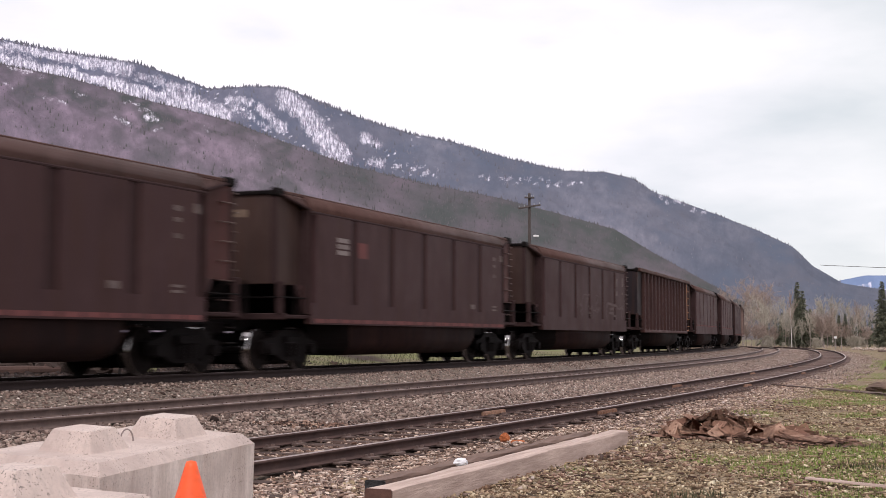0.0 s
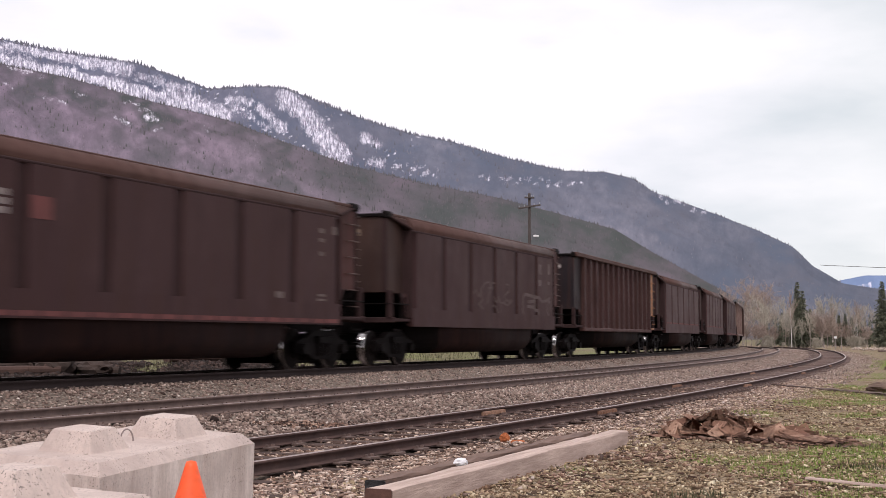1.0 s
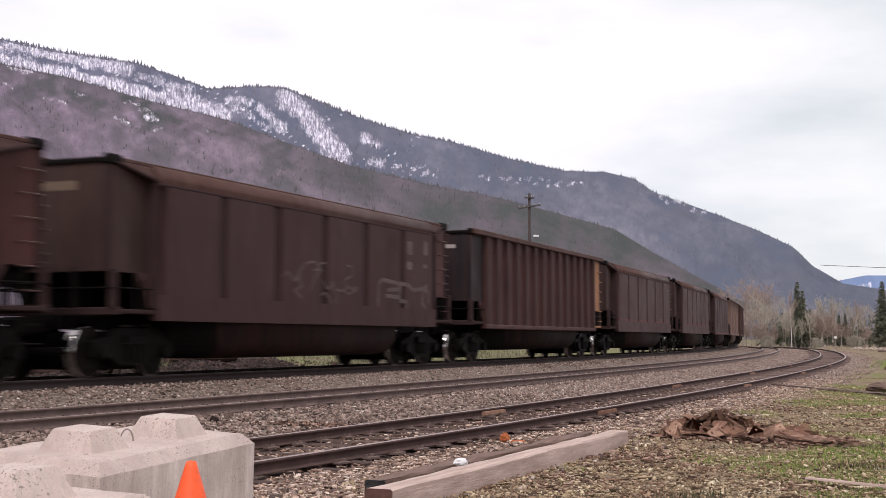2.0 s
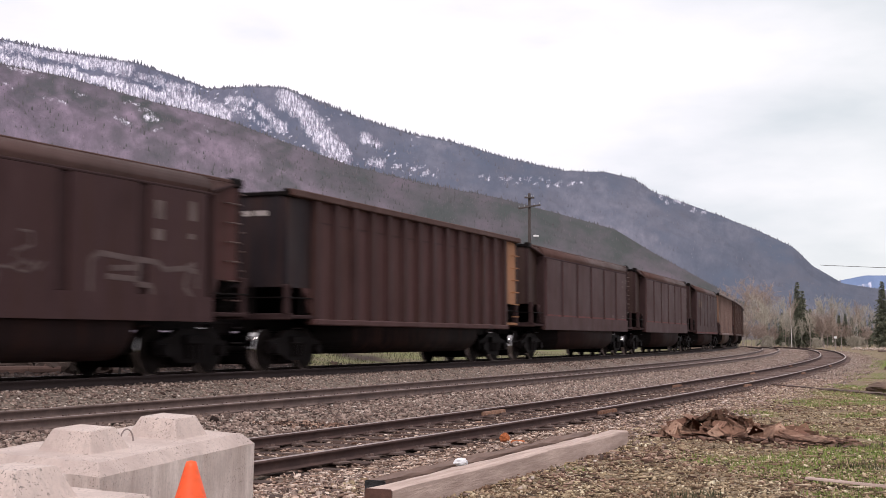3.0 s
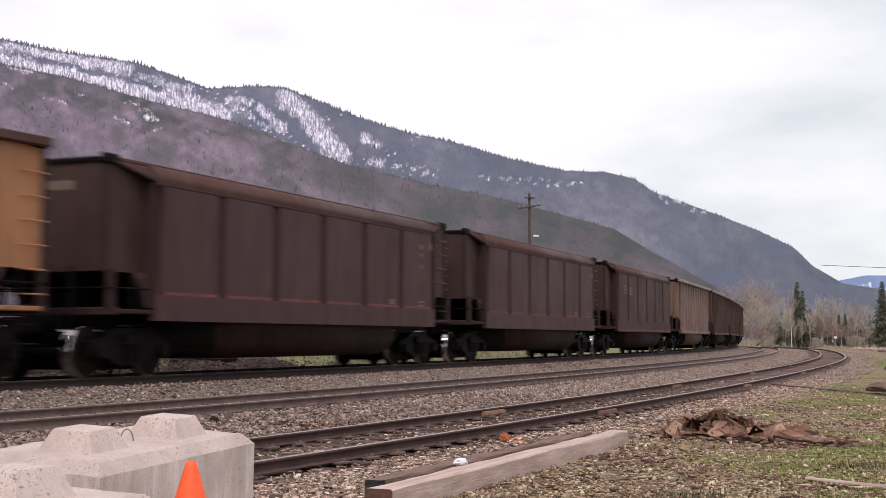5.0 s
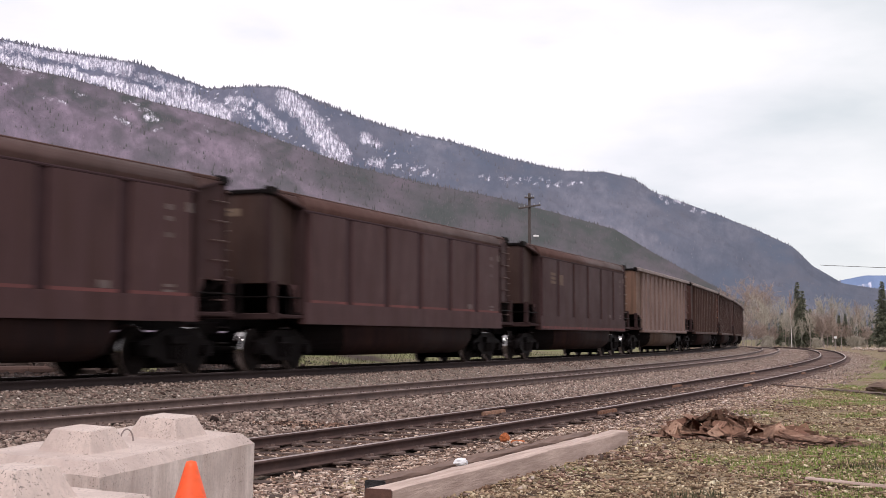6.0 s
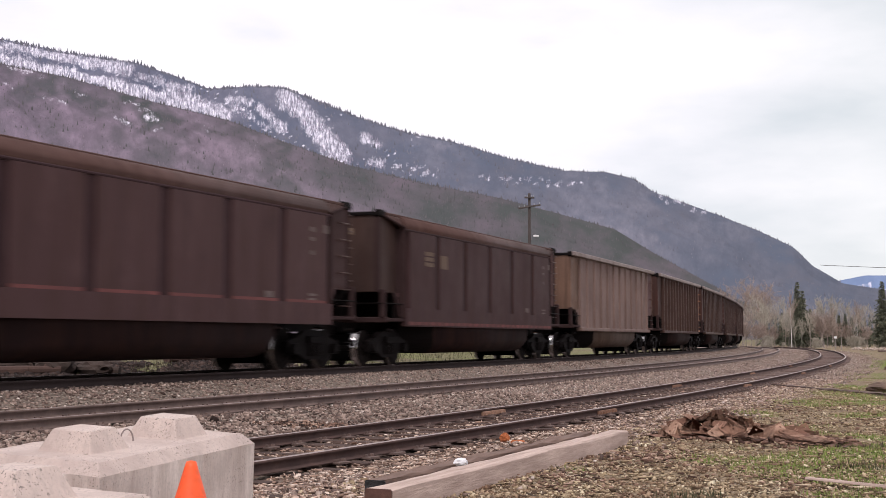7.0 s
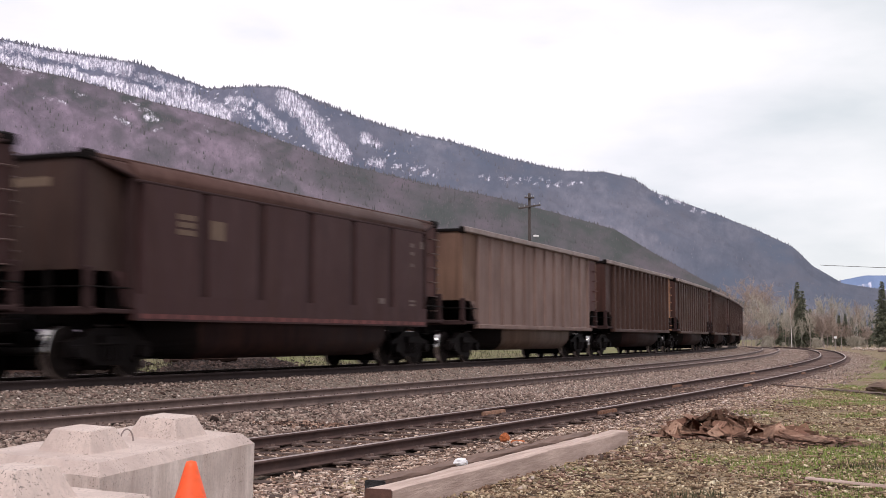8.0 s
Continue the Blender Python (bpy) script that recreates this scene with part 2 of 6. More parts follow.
MAT["white_sign"] = plain("white_sign_paint", (0.8, 0.8, 0.8), (0.65, 0.65, 0.65), 4.0, 0.6, 0.001)
MAT["wire"] = plain("dark_wire", (0.05, 0.05, 0.05), (0.08, 0.08, 0.08), 1.0)
MAT["stone"] = by_island("ballast_stone", ((0.0, (0.065, 0.045, 0.038)), (0.35, (0.195, 0.136, 0.114)), (0.75, (0.34, 0.252, 0.208)), (0.95, (0.45, 0.357, 0.30)), (1.0, (0.64, 0.57, 0.51))))
# Rubble browns darkened: the train's shade on the bank is painted in.
MAT["rubble"] = by_island("shade_darkened_rubble", ((0.0, (0.010, 0.006, 0.005)), (0.6, (0.022, 0.013, 0.011)), (1.0, (0.075, 0.048, 0.040))))
MAT["debris"] = by_island("siding_debris", ((0.0, (0.09, 0.057, 0.046)), (0.3, (0.34, 0.222, 0.165)), (0.7, (0.61, 0.455, 0.36)), (1.0, (0.86, 0.73, 0.62))), clumps=(0.22, 0.13, 0.10))
MAT["chip"] = by_island("wood_chips", ((0.0, (0.062, 0.042, 0.027)), (0.25, (0.22, 0.151, 0.090)), (0.55, (0.405, 0.312, 0.195)), (0.88, (0.545, 0.44, 0.29)), (1.0, (0.76, 0.68, 0.50))), clumps=(0.27, 0.145, 0.10))
MAT["grass"] = by_island("grass_blades", ((0.0, (0.11, 0.175, 0.03)), (0.5, (0.20, 0.285, 0.06)), (0.82, (0.29, 0.32, 0.105)), (1.0, (0.44, 0.37, 0.19))))
MAT["straw"] = by_island("dry_grass", ((0.0, (0.058, 0.062, 0.032)), (0.5, (0.105, 0.104, 0.055)), (1.0, (0.19, 0.17, 0.105))))
MAT["bark"] = plain("grey_bark", (0.34, 0.29, 0.265), (0.22, 0.185, 0.165), 3.0, 0.95, 0.01)
MAT["twig"] = plain("brown_twigs", (0.42, 0.330, 0.280), (0.31, 0.240, 0.203), 0.8, 0.95, 0.005)
MAT["grey_twig"] = plain("grey_twigs", (0.48, 0.44, 0.365), (0.37, 0.335, 0.28), 0.8, 0.95, 0.005)
# Conifers lifted towards the slope colour; the haze is painted in.
MAT["foot_tree"] = by_island("hazy_foothill_conifers", ((0.0, (0.066, 0.068, 0.072)), (0.6, (0.088, 0.086, 0.092)), (1.0, (0.115, 0.106, 0.116))))
MAT["birch"] = plain("pale_birch_bark", (0.78, 0.74, 0.70), (0.52, 0.48, 0.45), 1.5, 0.9, 0.005)
# Greens greyed and lightened to paint haze onto the far spruces.
MAT["needle"] = by_island("hazy_conifer_needles", ((0.0, (0.075, 0.088, 0.062)), (0.6, (0.13, 0.142, 0.098)), (1.0, (0.215, 0.222, 0.145))))


def ground_material():
    n = Nodes("yard_ground")
    grav = n.mix(n.ramp(n.voronoi(22, "Color"), (0.2, 0.0), (0.8, 1.0)), (0.165, 0.13, 0.105), (0.33, 0.27, 0.22))
    grav = n.mix(n.ramp(n.voronoi(22), (0.30, 0.0), (0.55, 0.6)), grav, (0.05, 0.04, 0.036))
    grav = n.mix(n.ramp(n.noise(0.6, 5), (0.4, 0.0), (0.75, 0.4)), grav, (0.16, 0.12, 0.105))
    dirt = n.mix(n.ramp(n.noise(1.6, 7, 0.68), (0.36, 0.0), (0.66, 1.0)), (0.158, 0.112, 0.070), (0.345, 0.268, 0.175))
    dirt = n.mix(0.55, dirt, n.ramp(n.voronoi(55, "Color"), (0.1, (0.06, 0.042, 0.028)), (0.45, (0.21, 0.15, 0.09)), (0.75, (0.36, 0.28, 0.185)), (0.95, (0.60, 0.53, 0.42))))
    dirt = n.mix(n.ramp(n.noise(26, 4, 0.7), (0.42, 0.0), (0.66, 0.75)), dirt, (0.07, 0.048, 0.038))
    green = n.mix(n.ramp(n.noise(9, 5, 0.65), (0.35, 0.0), (0.7, 1.0)), (0.10, 0.145, 0.034), (0.215, 0.235, 0.08))
    dry = n.mix(n.ramp(n.noise(5, 6, 0.65), (0.3, 0.0), (0.7, 1.0)), (0.105, 0.090, 0.054), (0.20, 0.17, 0.105))
    bed = n.mix(n.ramp(n.noise(6, 6, 0.7), (0.35, 0.0), (0.65, 1.0)), (0.13, 0.093, 0.075), (0.32, 0.24, 0.195))
    # Bank ground darkened: shade behind the train is put into the colour.
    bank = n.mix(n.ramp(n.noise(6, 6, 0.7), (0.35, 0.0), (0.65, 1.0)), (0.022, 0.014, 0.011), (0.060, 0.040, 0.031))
    c = n.mix(n.attr("gravel"), dirt, grav)
    c = n.mix(n.attr("bed"), c, bed)
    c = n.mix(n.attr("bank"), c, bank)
    gmask = n.maths("MULTIPLY", n.attr("green"), n.ramp(n.noise(3.5, 6, 0.65), (0.36, 0.55), (0.52, 1.0)))
    c = n.mix(gmask, c, green)
    c = n.mix(n.attr("dry"), c, n.mix(n.ramp(n.noise(0.35, 4), (0.42, 0.0), (0.62, 0.55)), dry, green))
    return n.done(c, 0.95, 0, n.noise(18, 6, 0.7), 0.03, 0.8, 0.15)


MAT["ground"] = ground_material()


def mountain_material(name, bare, conifer, scale, reach, snow=True):
    n = Nodes(name)
    pos = n.t.nodes.new("ShaderNodeSeparateXYZ")
    n.put(pos.inputs[0], n.co)
    flat = n.t.nodes.new("ShaderNodeCombineXYZ")
    n.put(flat.inputs[0], n.attr("along"))
    n.put(flat.inputs[2], pos.outputs[2])
    n.co = flat.outputs[0]
    m = n.noise(scale, 7, 0.62)
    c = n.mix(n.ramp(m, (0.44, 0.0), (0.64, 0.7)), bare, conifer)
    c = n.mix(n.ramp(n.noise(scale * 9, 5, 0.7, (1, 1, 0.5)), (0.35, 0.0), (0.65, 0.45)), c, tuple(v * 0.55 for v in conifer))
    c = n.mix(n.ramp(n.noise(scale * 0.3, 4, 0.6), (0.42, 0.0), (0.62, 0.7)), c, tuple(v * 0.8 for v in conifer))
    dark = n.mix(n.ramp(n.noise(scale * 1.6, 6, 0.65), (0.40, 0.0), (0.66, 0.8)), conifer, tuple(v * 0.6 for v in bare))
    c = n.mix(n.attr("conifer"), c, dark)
    # violet-to-neutral tint across the slope stands in for air and lens colour
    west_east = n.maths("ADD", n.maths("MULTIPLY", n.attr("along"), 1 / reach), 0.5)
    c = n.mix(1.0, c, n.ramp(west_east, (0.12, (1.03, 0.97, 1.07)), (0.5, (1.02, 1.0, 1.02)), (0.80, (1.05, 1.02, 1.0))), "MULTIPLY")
    if snow:
        trunks = n.ramp(n.noise(scale * 40, 4, 0.75, (1, 1, 0.16)), (0.42, 0.12), (0.60, 1.0))
        clump = n.noise(scale * 6, 5, 0.7)
        speck = n.noise(scale * 22, 4, 0.75, (1, 1, 0.45))
        ragged = n.maths("ADD", n.maths("MULTIPLY", n.attr("snow"), 0.25), n.maths("ADD", n.maths("MULTIPLY", clump, 0.4), n.maths("MULTIPLY", speck, 0.55)))
        s = n.mix(1.0, n.ramp(ragged, (0.515, 0.0), (0.66, 1.0)), trunks, "MULTIPLY")
        s = n.mix(1.0, s, n.ramp(n.attr("snow"), (0.02, 0.0), (0.22, 1.0)), "MULTIPLY")
        c = n.mix(s, c, (0.72, 0.70, 0.79))
    return n.done(c, 1.0, 0, n.noise(scale * 5, 6, 0.7), 10, 0.3, 0.0)


MAT["snow_trunk"] = by_island("snowy_trunks", ((0.0, (0.16, 0.145, 0.20)), (1.0, (0.36, 0.33, 0.42))))
MAT["end_brown"] = dusty_paint("end_wall_paint", (0.042, 0.0250, 0.0222), (0.058, 0.0360, 0.0305))
MAT["siding_rail"] = plain("siding_rail_rust", (0.095, 0.058, 0.050), (0.058, 0.037, 0.033), 4.0, 0.85, 0.004, spec=0.15)
# The slope's purple haze is painted into these tree colours too.
MAT["bare_tree"] = by_island("hazy_bare_hill_trees", ((0.0, (0.125, 0.106, 0.13)), (0.6, (0.165, 0.138, 0.168)), (1.0, (0.215, 0.18, 0.212))))
# Near black: the trough's under-car shade is put into its colour.
MAT["trough"] = dusty_paint("shaded_trough_paint", (0.009, 0.0065, 0.007), (0.013, 0.009, 0.009), spec=0.04)
# Haze of distance is put into these mountain base colours.
MAT["massif"] = mountain_material("hazy_wooded_massif", (0.196, 0.199, 0.238), (0.088, 0.108, 0.146), 0.006, 2600)
MAT["foothill"] = mountain_material("hazy_bare_wooded_foothill", (0.234, 0.192, 0.229), (0.066, 0.075, 0.073), 0.008, 1500)
MAT["far_range"] = mountain_material("haze_blue_far_range", (0.20, 0.27, 0.42), (0.16, 0.23, 0.38), 0.002, 4700)
# Bluish greys: ridge haze painted into the tree colours.
MAT["hill_tree"] = by_island("hazy_hill_conifers", ((0.0, (0.092, 0.100, 0.128)), (0.6, (0.122, 0.128, 0.16)), (1.0, (0.16, 0.158, 0.195))))

# ---- mesh helpers ----


def part(name, bm, material, parent=None, label=""):
    me = bpy.data.meshes.new(name)
    bm.to_mesh(me)
    bm.free()
    me.materials.append(material)
    ob = new(name, me)
    if parent:
        ob.parent = parent
    return tagged(ob, label)


def thing(name, label, category, group=""):
    ob = new(name)
    ob.empty_display_size = 0.3
    return tagged(ob, label, category, group)


def box(bm, x0, x1, y0, y1, z0, z1, bevel=0.0, m=None):
    r = bmesh.ops.create_cube(bm, size=1)
    vs = r["verts"]
    for v in vs:
        v.co = Vector(((x0 + x1) / 2 + v.co.x * (x1 - x0), (y0 + y1) / 2 + v.co.y * (y1 - y0), (z0 + z1) / 2 + v.co.z * (z1 - z0)))
    if bevel:
        es = list({e for v in vs for e in v.link_edges})
        r = bmesh.ops.bevel(bm, geom=es, offset=bevel, segments=1, affect="EDGES")
        vs = list({v for f in r["faces"] for v in f.verts} | {v for v in vs if v.is_valid})
    if m:
        bmesh.ops.transform(bm, matrix=m, verts=vs)
    return bm


def boxed(*a, **k):
    return box(bmesh.new(), *a, **k)


def rod(bm, a, b, r0, r1=None, sides=6):
    """A tapered round bar from a to b."""
    a, b = Vector(a), Vector(b)
    d = b - a
    r = bmesh.ops.create_cone(bm, cap_ends=True, segments=sides, radius1=r0, radius2=r0 if r1 is None else r1, depth=d.length)
    q = d.to_track_quat("Z", "Y").to_matrix().to_4x4()
    bmesh.ops.transform(bm, matrix=Matrix.Translation((a + b) / 2) @ q, verts=r["verts"])
    return bm


def prism(profile, x0, x1, closed=True):
    """A profile of (y, z) pairs drawn along x."""
    bm = bmesh.new()
    a = [bm.verts.new((x0, y, z)) for y, z in profile]
    b = [bm.verts.new((x1, y, z)) for y, z in profile]
    n = len(profile)
    for i in range(n if closed else n - 1):
        j = (i + 1) % n
        bm.faces.new((a[i], a[j], b[j], b[i]))
    if closed:
        bm.faces.new(a[::-1])
        bm.faces.new(b)
    bmesh.ops.recalc_face_normals(bm, faces=bm.faces)
    return bm


def quick_mesh(name, verts, faces, material, smooth=False):
    """A mesh from arrays; every face has the same number of corners."""
    me = bpy.data.meshes.new(name)
    verts, faces = np.asarray(verts, np.float32), np.asarray(faces, np.int32)
    k = faces.shape[1]
    me.vertices.add(len(verts))
    me.vertices.foreach_set("co", verts.ravel())
    me.loops.add(faces.size)
    me.loops.foreach_set("vertex_index", faces.ravel())
    me.polygons.add(len(faces))
    me.polygons.foreach_set("loop_start", np.arange(0, faces.size, k, dtype=np.int32))
    if smooth:
        me.polygons.foreach_set("use_smooth", np.ones(len(faces), bool))
    me.update(calc_edges=True)
    me.materials.append(material)
    return me


def scatter(name, bases, places, sizes, material, flat=1.0, tilt=math.pi, rng=None, stretch=0.35):
    """One mesh of many small pieces: bases is a list of (verts, tris)."""
    vv, ff, at = [], [], 0
    pick = rng.integers(0, len(bases), len(places))
    for k, (bv, bf) in enumerate(bases):
        P, s = places[pick == k], sizes[pick == k]
        n = len(P)
        a, b = rng.uniform(0, 2 * math.pi, n), rng.uniform(-tilt, tilt, n)
        sc = s[:, None] * rng.uniform(1 - stretch, 1 + stretch, (n, 3)) * np.array([1, 1, flat])
        V = bv[None] * sc[:, None]
        cb, sb = np.cos(b)[:, None], np.sin(b)[:, None]
        V = np.stack([V[..., 0], V[..., 1] * cb - V[..., 2] * sb, V[..., 1] * sb + V[..., 2] * cb], -1)
        ca, sa = np.cos(a)[:, None], np.sin(a)[:, None]
        V = np.stack([V[..., 0] * ca - V[..., 1] * sa, V[..., 0] * sa + V[..., 1] * ca, V[..., 2]], -1) + P[:, None]
        F = bf[None] + (np.arange(n) * len(bv))[:, None, None] + at
        vv.append(V.reshape(-1, 3))
        ff.append(F.reshape(-1, bf.shape[1]))
        at += n * len(bv)
    return quick_mesh(name, np.concatenate(vv), np.concatenate(ff), material)


def splinters(count, rng):
    """Jagged flat slivers: boxes with uneven corners."""
    f = np.array([(0, 1, 3), (0, 3, 2), (4, 6, 7), (4, 7, 5), (0, 4, 5), (0, 5, 1), (2, 3, 7), (2, 7, 6), (0, 2, 6), (0, 6, 4), (1, 5, 7), (1, 7, 3)])
    cube = np.array([(a, b, c) for a in (-0.5, 0.5) for b in (-0.5, 0.5) for c in (-0.5, 0.5)])
    return [((cube + rng.uniform(-0.28, 0.28, (8, 3))) * np.array((rng.uniform(0.9, 2.2), rng.uniform(0.35, 0.9), rng.uniform(0.2, 0.5))), f) for _ in range(count)]


def rock_bases(count, rng, sub=1):
    out = []
    for _ in range(count):
        bm = bmesh.new()
        bmesh.ops.create_icosphere(bm, subdivisions=sub, radius=0.5)
        bm.verts.ensure_lookup_table()
        v = np.array([x.co[:] for x in bm.verts]) * rng.uniform(0.5, 1.25, (len(bm.verts), 1))
        out.append((v, np.array([[q.index for q in f.verts] for f in bm.faces])))
        bm.free()
    return out


# ---- the curve of the tracks: distance s along the main line, offset o to its right ----
DS = 0.5
S = np.arange(-34.0, 225.0, DS)
BEND = np.interp(S, (0, 25, 45, 60, 80, 110, 140), (0.00315, 0.00130, 0.00198, 0.00217, 0.00082, 0.0014, 0.0045))
AT0 = int(np.argmin(np.abs(S)))
TURN = -np.cumsum(BEND) * DS
TURN = TURN - TURN[AT0] + 0.4272
LX, LY = np.cumsum(np.sin(TURN)) * DS, np.cumsum(np.cos(TURN)) * DS
LX, LY = LX - LX[AT0] - 7.14, LY - LY[AT0] + 21.78
MAIN_TOP, MID_TOP, NEAR_TOP = EYE - 0.624, EYE - 0.932, EYE - 1.036
MID, NEAR = 4.093, 8.81
GAUGE, RAIL_H, LOW = 1.435, 0.17, 0.04


def on_line(s, o=0.0):
    x, y, t = np.interp(s, S, LX), np.interp(s, S, LY), np.interp(s, S, TURN)
    return x + o * np.cos(t), y - o * np.sin(t), t


def line_coords(x, y):
    """s and o of points in the plan."""
    x, y = np.asarray(x, float), np.asarray(y, float)
    so, oo = np.empty(x.shape), np.empty(x.shape)
    fx, fy, fs, fo = x.ravel(), y.ravel(), so.ravel(), oo.ravel()
    for i in range(0, len(fx), 4000):
        dx, dy = fx[i:i + 4000, None] - LX, fy[i:i + 4000, None] - LY
        k = np.argmin(dx * dx + dy * dy, 1)
        r = np.arange(len(k))
        fs[i:i + 4000] = S[k] + np.clip(dx[r, k] * np.sin(TURN[k]) + dy[r, k] * np.cos(TURN[k]), -DS, DS)
        fo[i:i + 4000] = dx[r, k] * np.cos(TURN[k]) - dy[r, k] * np.sin(TURN[k])
    return fs.reshape(x.shape), fo.reshape(x.shape)


def wave(x, y, size, seed=0.0):
    """Smooth uneven field of about -1 to 1."""
    x, y = x / size + seed * 7.3, y / size - seed * 3.1
    return (np.sin(x * 1.7 + 1.3 * np.sin(y * 1.1 + seed)) + np.sin(y * 2.1 + 1.7 * np.sin(x * 0.9)) + np.sin((x + y) * 3.3 + np.sin(y * 2.7)) * 0.6) / 2.6


def green_field(x, y, o):
    """Where grass grows in the yard: 0 to 1."""
    edge = o - np.interp(y, (9, 16, 26, 45), (13.1, 12.3, 11.3, 10.6))
    f = 0.5 * wave(x, y, 1.5, 9) + 0.45 * wave(x, y, 0.5, 12) + 0.2 * wave(x, y, 5.0, 2) + np.clip(0.34 * edge, -0.6, 0.2)
    for a, b, rx, ry in ((6.9, 25, 1.2, 1.6), (3.5, 12.1, 0.9, 1.6), (4.5, 13.6, 0.9, 2.2), (3.9, 10.2, 0.8, 1.0), (4.2, 11.6, 0.6, 0.8), (1.25, 12.1, 0.35, 0.5), (3.1, 17.4, 0.4, 0.6), (5.0, 21, 0.5, 0.9), (9.5, 31, 1.2, 3.0), (22, 68, 6, 16)):
        f = f + 0.65 * np.exp(-((x - a) / rx) ** 2 - ((y - b) / ry) ** 2)
    return np.clip((f - 0.30) * 3.6, 0, 1) * np.clip((o - 10.6) / 0.5, 0, 1) * np.interp(y, (70, 110), (1.0, 0.3))


def bank_grass(x, y, s, o):
    """Where yellow-green grass covers the bank behind the main line: 0 to 1."""
    q = s + 1.45 * (np.clip(o, -25, 0) + 5) + 0.9 * wave(x, y, 2.2, 7) + 0.4 * wave(x, y, 0.6, 4)
    f = np.clip(np.minimum(q - 9.2, 11.8 - q), 0, 1) + np.clip(np.minimum(q - 18.8, 26.2 - q), 0, 1) + np.clip(q - 28, 0, 1) + np.clip((s - 45) / 8, 0, 1)
    return np.clip(f, 0, 1)


BED_O = (-60, -26, -14, -7, -4.2, -2.9, -1.75, 1.65, 2.55, 3.0, 5.4, 6.6, 7.5, 10.0, 11.2, 400)
BED_Z = (1.0, 0.92, 0.66, 0.25, 0.08, 0.12, 0.375, 0.375, 0.13, 0.11, 0.11, 0.05, 0.0, 0.0, 0.0, 0.0)


def ground_z(x, y, o=None):
    if o is None:
        o = line_coords(x, y)[1]
    z = np.interp(o, BED_O, BED_Z)
    rough = np.clip((o - 10.0) / 3, 0, 1) + np.clip((-o - 4) / 4, 0, 1)
    far = np.clip((np.hypot(x, y) - 150) / 400, 0, 1)
    return z + rough * (1 - far) * (0.035 * wave(x, y, 1.3) + 0.02 * wave(x, y, 0.45, 2)) + 0.012 * wave(x, y, 0.5, 5) * (1 - far)


def build_ground():
    az = np.concatenate([np.linspace(-math.pi, -0.42, 40, endpoint=False), np.linspace(-0.42, 0.42, 420), np.linspace(0.42, math.pi, 41)[1:]])
    rad = np.concatenate([[0.0], np.geomspace(2.0, 7.0, 8), np.geomspace(7.3, 40, 190), np.geomspace(41, 4900, 70)])
    A_, R_ = np.meshgrid(az, rad)
    x, y = R_ * np.sin(A_), R_ * np.cos(A_)
    s, o = line_coords(x, y)
    far = R_ > 260
    o = np.where(far, np.where(x < y * 0.38, -60.0, 60.0), o)
    z = ground_z(x, y, o)
    n, k = A_.shape
    idx = np.arange(n * k).reshape(n, k)
    faces = np.stack([idx[:-1, :-1], idx[:-1, 1:], idx[1:, 1:], idx[1:, :-1]], -1).reshape(-1, 4)[:, ::-1]
    me = quick_mesh("ground", np.stack([x, y, z], -1).reshape(-1, 3), faces, MAT["ground"], True)
    edge = o + 0.5 * wave(x, y, 1.1, 3)
    grav = np.clip((edge + 3.2) / 0.5, 0, 1) * np.clip((11.2 - edge) / 1.6, 0, 1)
    bed = np.clip((1.15 - np.abs(edge - NEAR + 0.2)) / 0.4, 0, 1)
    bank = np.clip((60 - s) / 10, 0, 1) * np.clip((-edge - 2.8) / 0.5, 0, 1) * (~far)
    patch = bank_grass(x, y, s, o)
    dry = np.clip((-edge - 4.4) / 1.0, 0, 1) * np.where(far, 1.0, patch)
    green = green_field(x, y, o) * 0.9
    for name, val in (("gravel", grav), ("dry", dry), ("green", green), ("bed", bed), ("bank", bank)):
        me.attributes.new(name, "FLOAT", "POINT").data.foreach_set("value", val.astype(np.float32).ravel())
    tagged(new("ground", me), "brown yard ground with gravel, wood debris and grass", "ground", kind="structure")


build_ground()

# ---- tracks ----
RAIL_PROFILE = ((-0.035, 0.0), (0.035, 0.0), (0.037, -0.035), (0.010, -0.050), (0.009, -0.135), (0.070, -0.155), (0.072, -0.17),
                (-0.072, -0.17), (-0.070, -0.155), (-0.009, -0.135), (-0.010, -0.050), (-0.037, -0.035))


def build_rail(o, top, s0, s1, parent, side_mat, tall):
    ss = np.concatenate([np.arange(s0, 40, 0.8), np.arange(40, s1, 1.2)])
    x, y, t = on_line(ss, o)
    prof = np.array(RAIL_PROFILE) * (1.0, tall)
    k = len(prof)
    V = np.stack([x[:, None] + prof[:, 0] * np.cos(t)[:, None], y[:, None] - prof[:, 0] * np.sin(t)[:, None], np.broadcast_to(top + prof[:, 1], (len(ss), k))], -1)
    i = np.arange(len(ss) - 1)[:, None] * k
    j = np.arange(k)
    F = np.stack([i + j, i + (j + 1) % k, i + k + (j + 1) % k, i + k + j], -1).reshape(-1, 4)
    me = quick_mesh("rail", V.reshape(-1, 3), F, side_mat)
    me.materials.append(MAT["rail_top"])
    me.polygons.foreach_set("material_index", (np.arange(len(F)) % k == 0).astype(np.int32))
    ob = new("rail", me)
    ob.parent = parent
    return ob


def tie_mesh(rng, mat="tie"):
    bm = boxed(-1.3, 1.3, -0.115, 0.115, -0.18, 0.0, bevel=0.015)
    for v in bm.verts:
        v.co += Vector(rng.uniform(-0.012, 0.012, 3))
    me = bpy.data.meshes.new("tie")
    bm.to_mesh(me)
    bm.free()
    me.materials.append(MAT[mat])
    return me


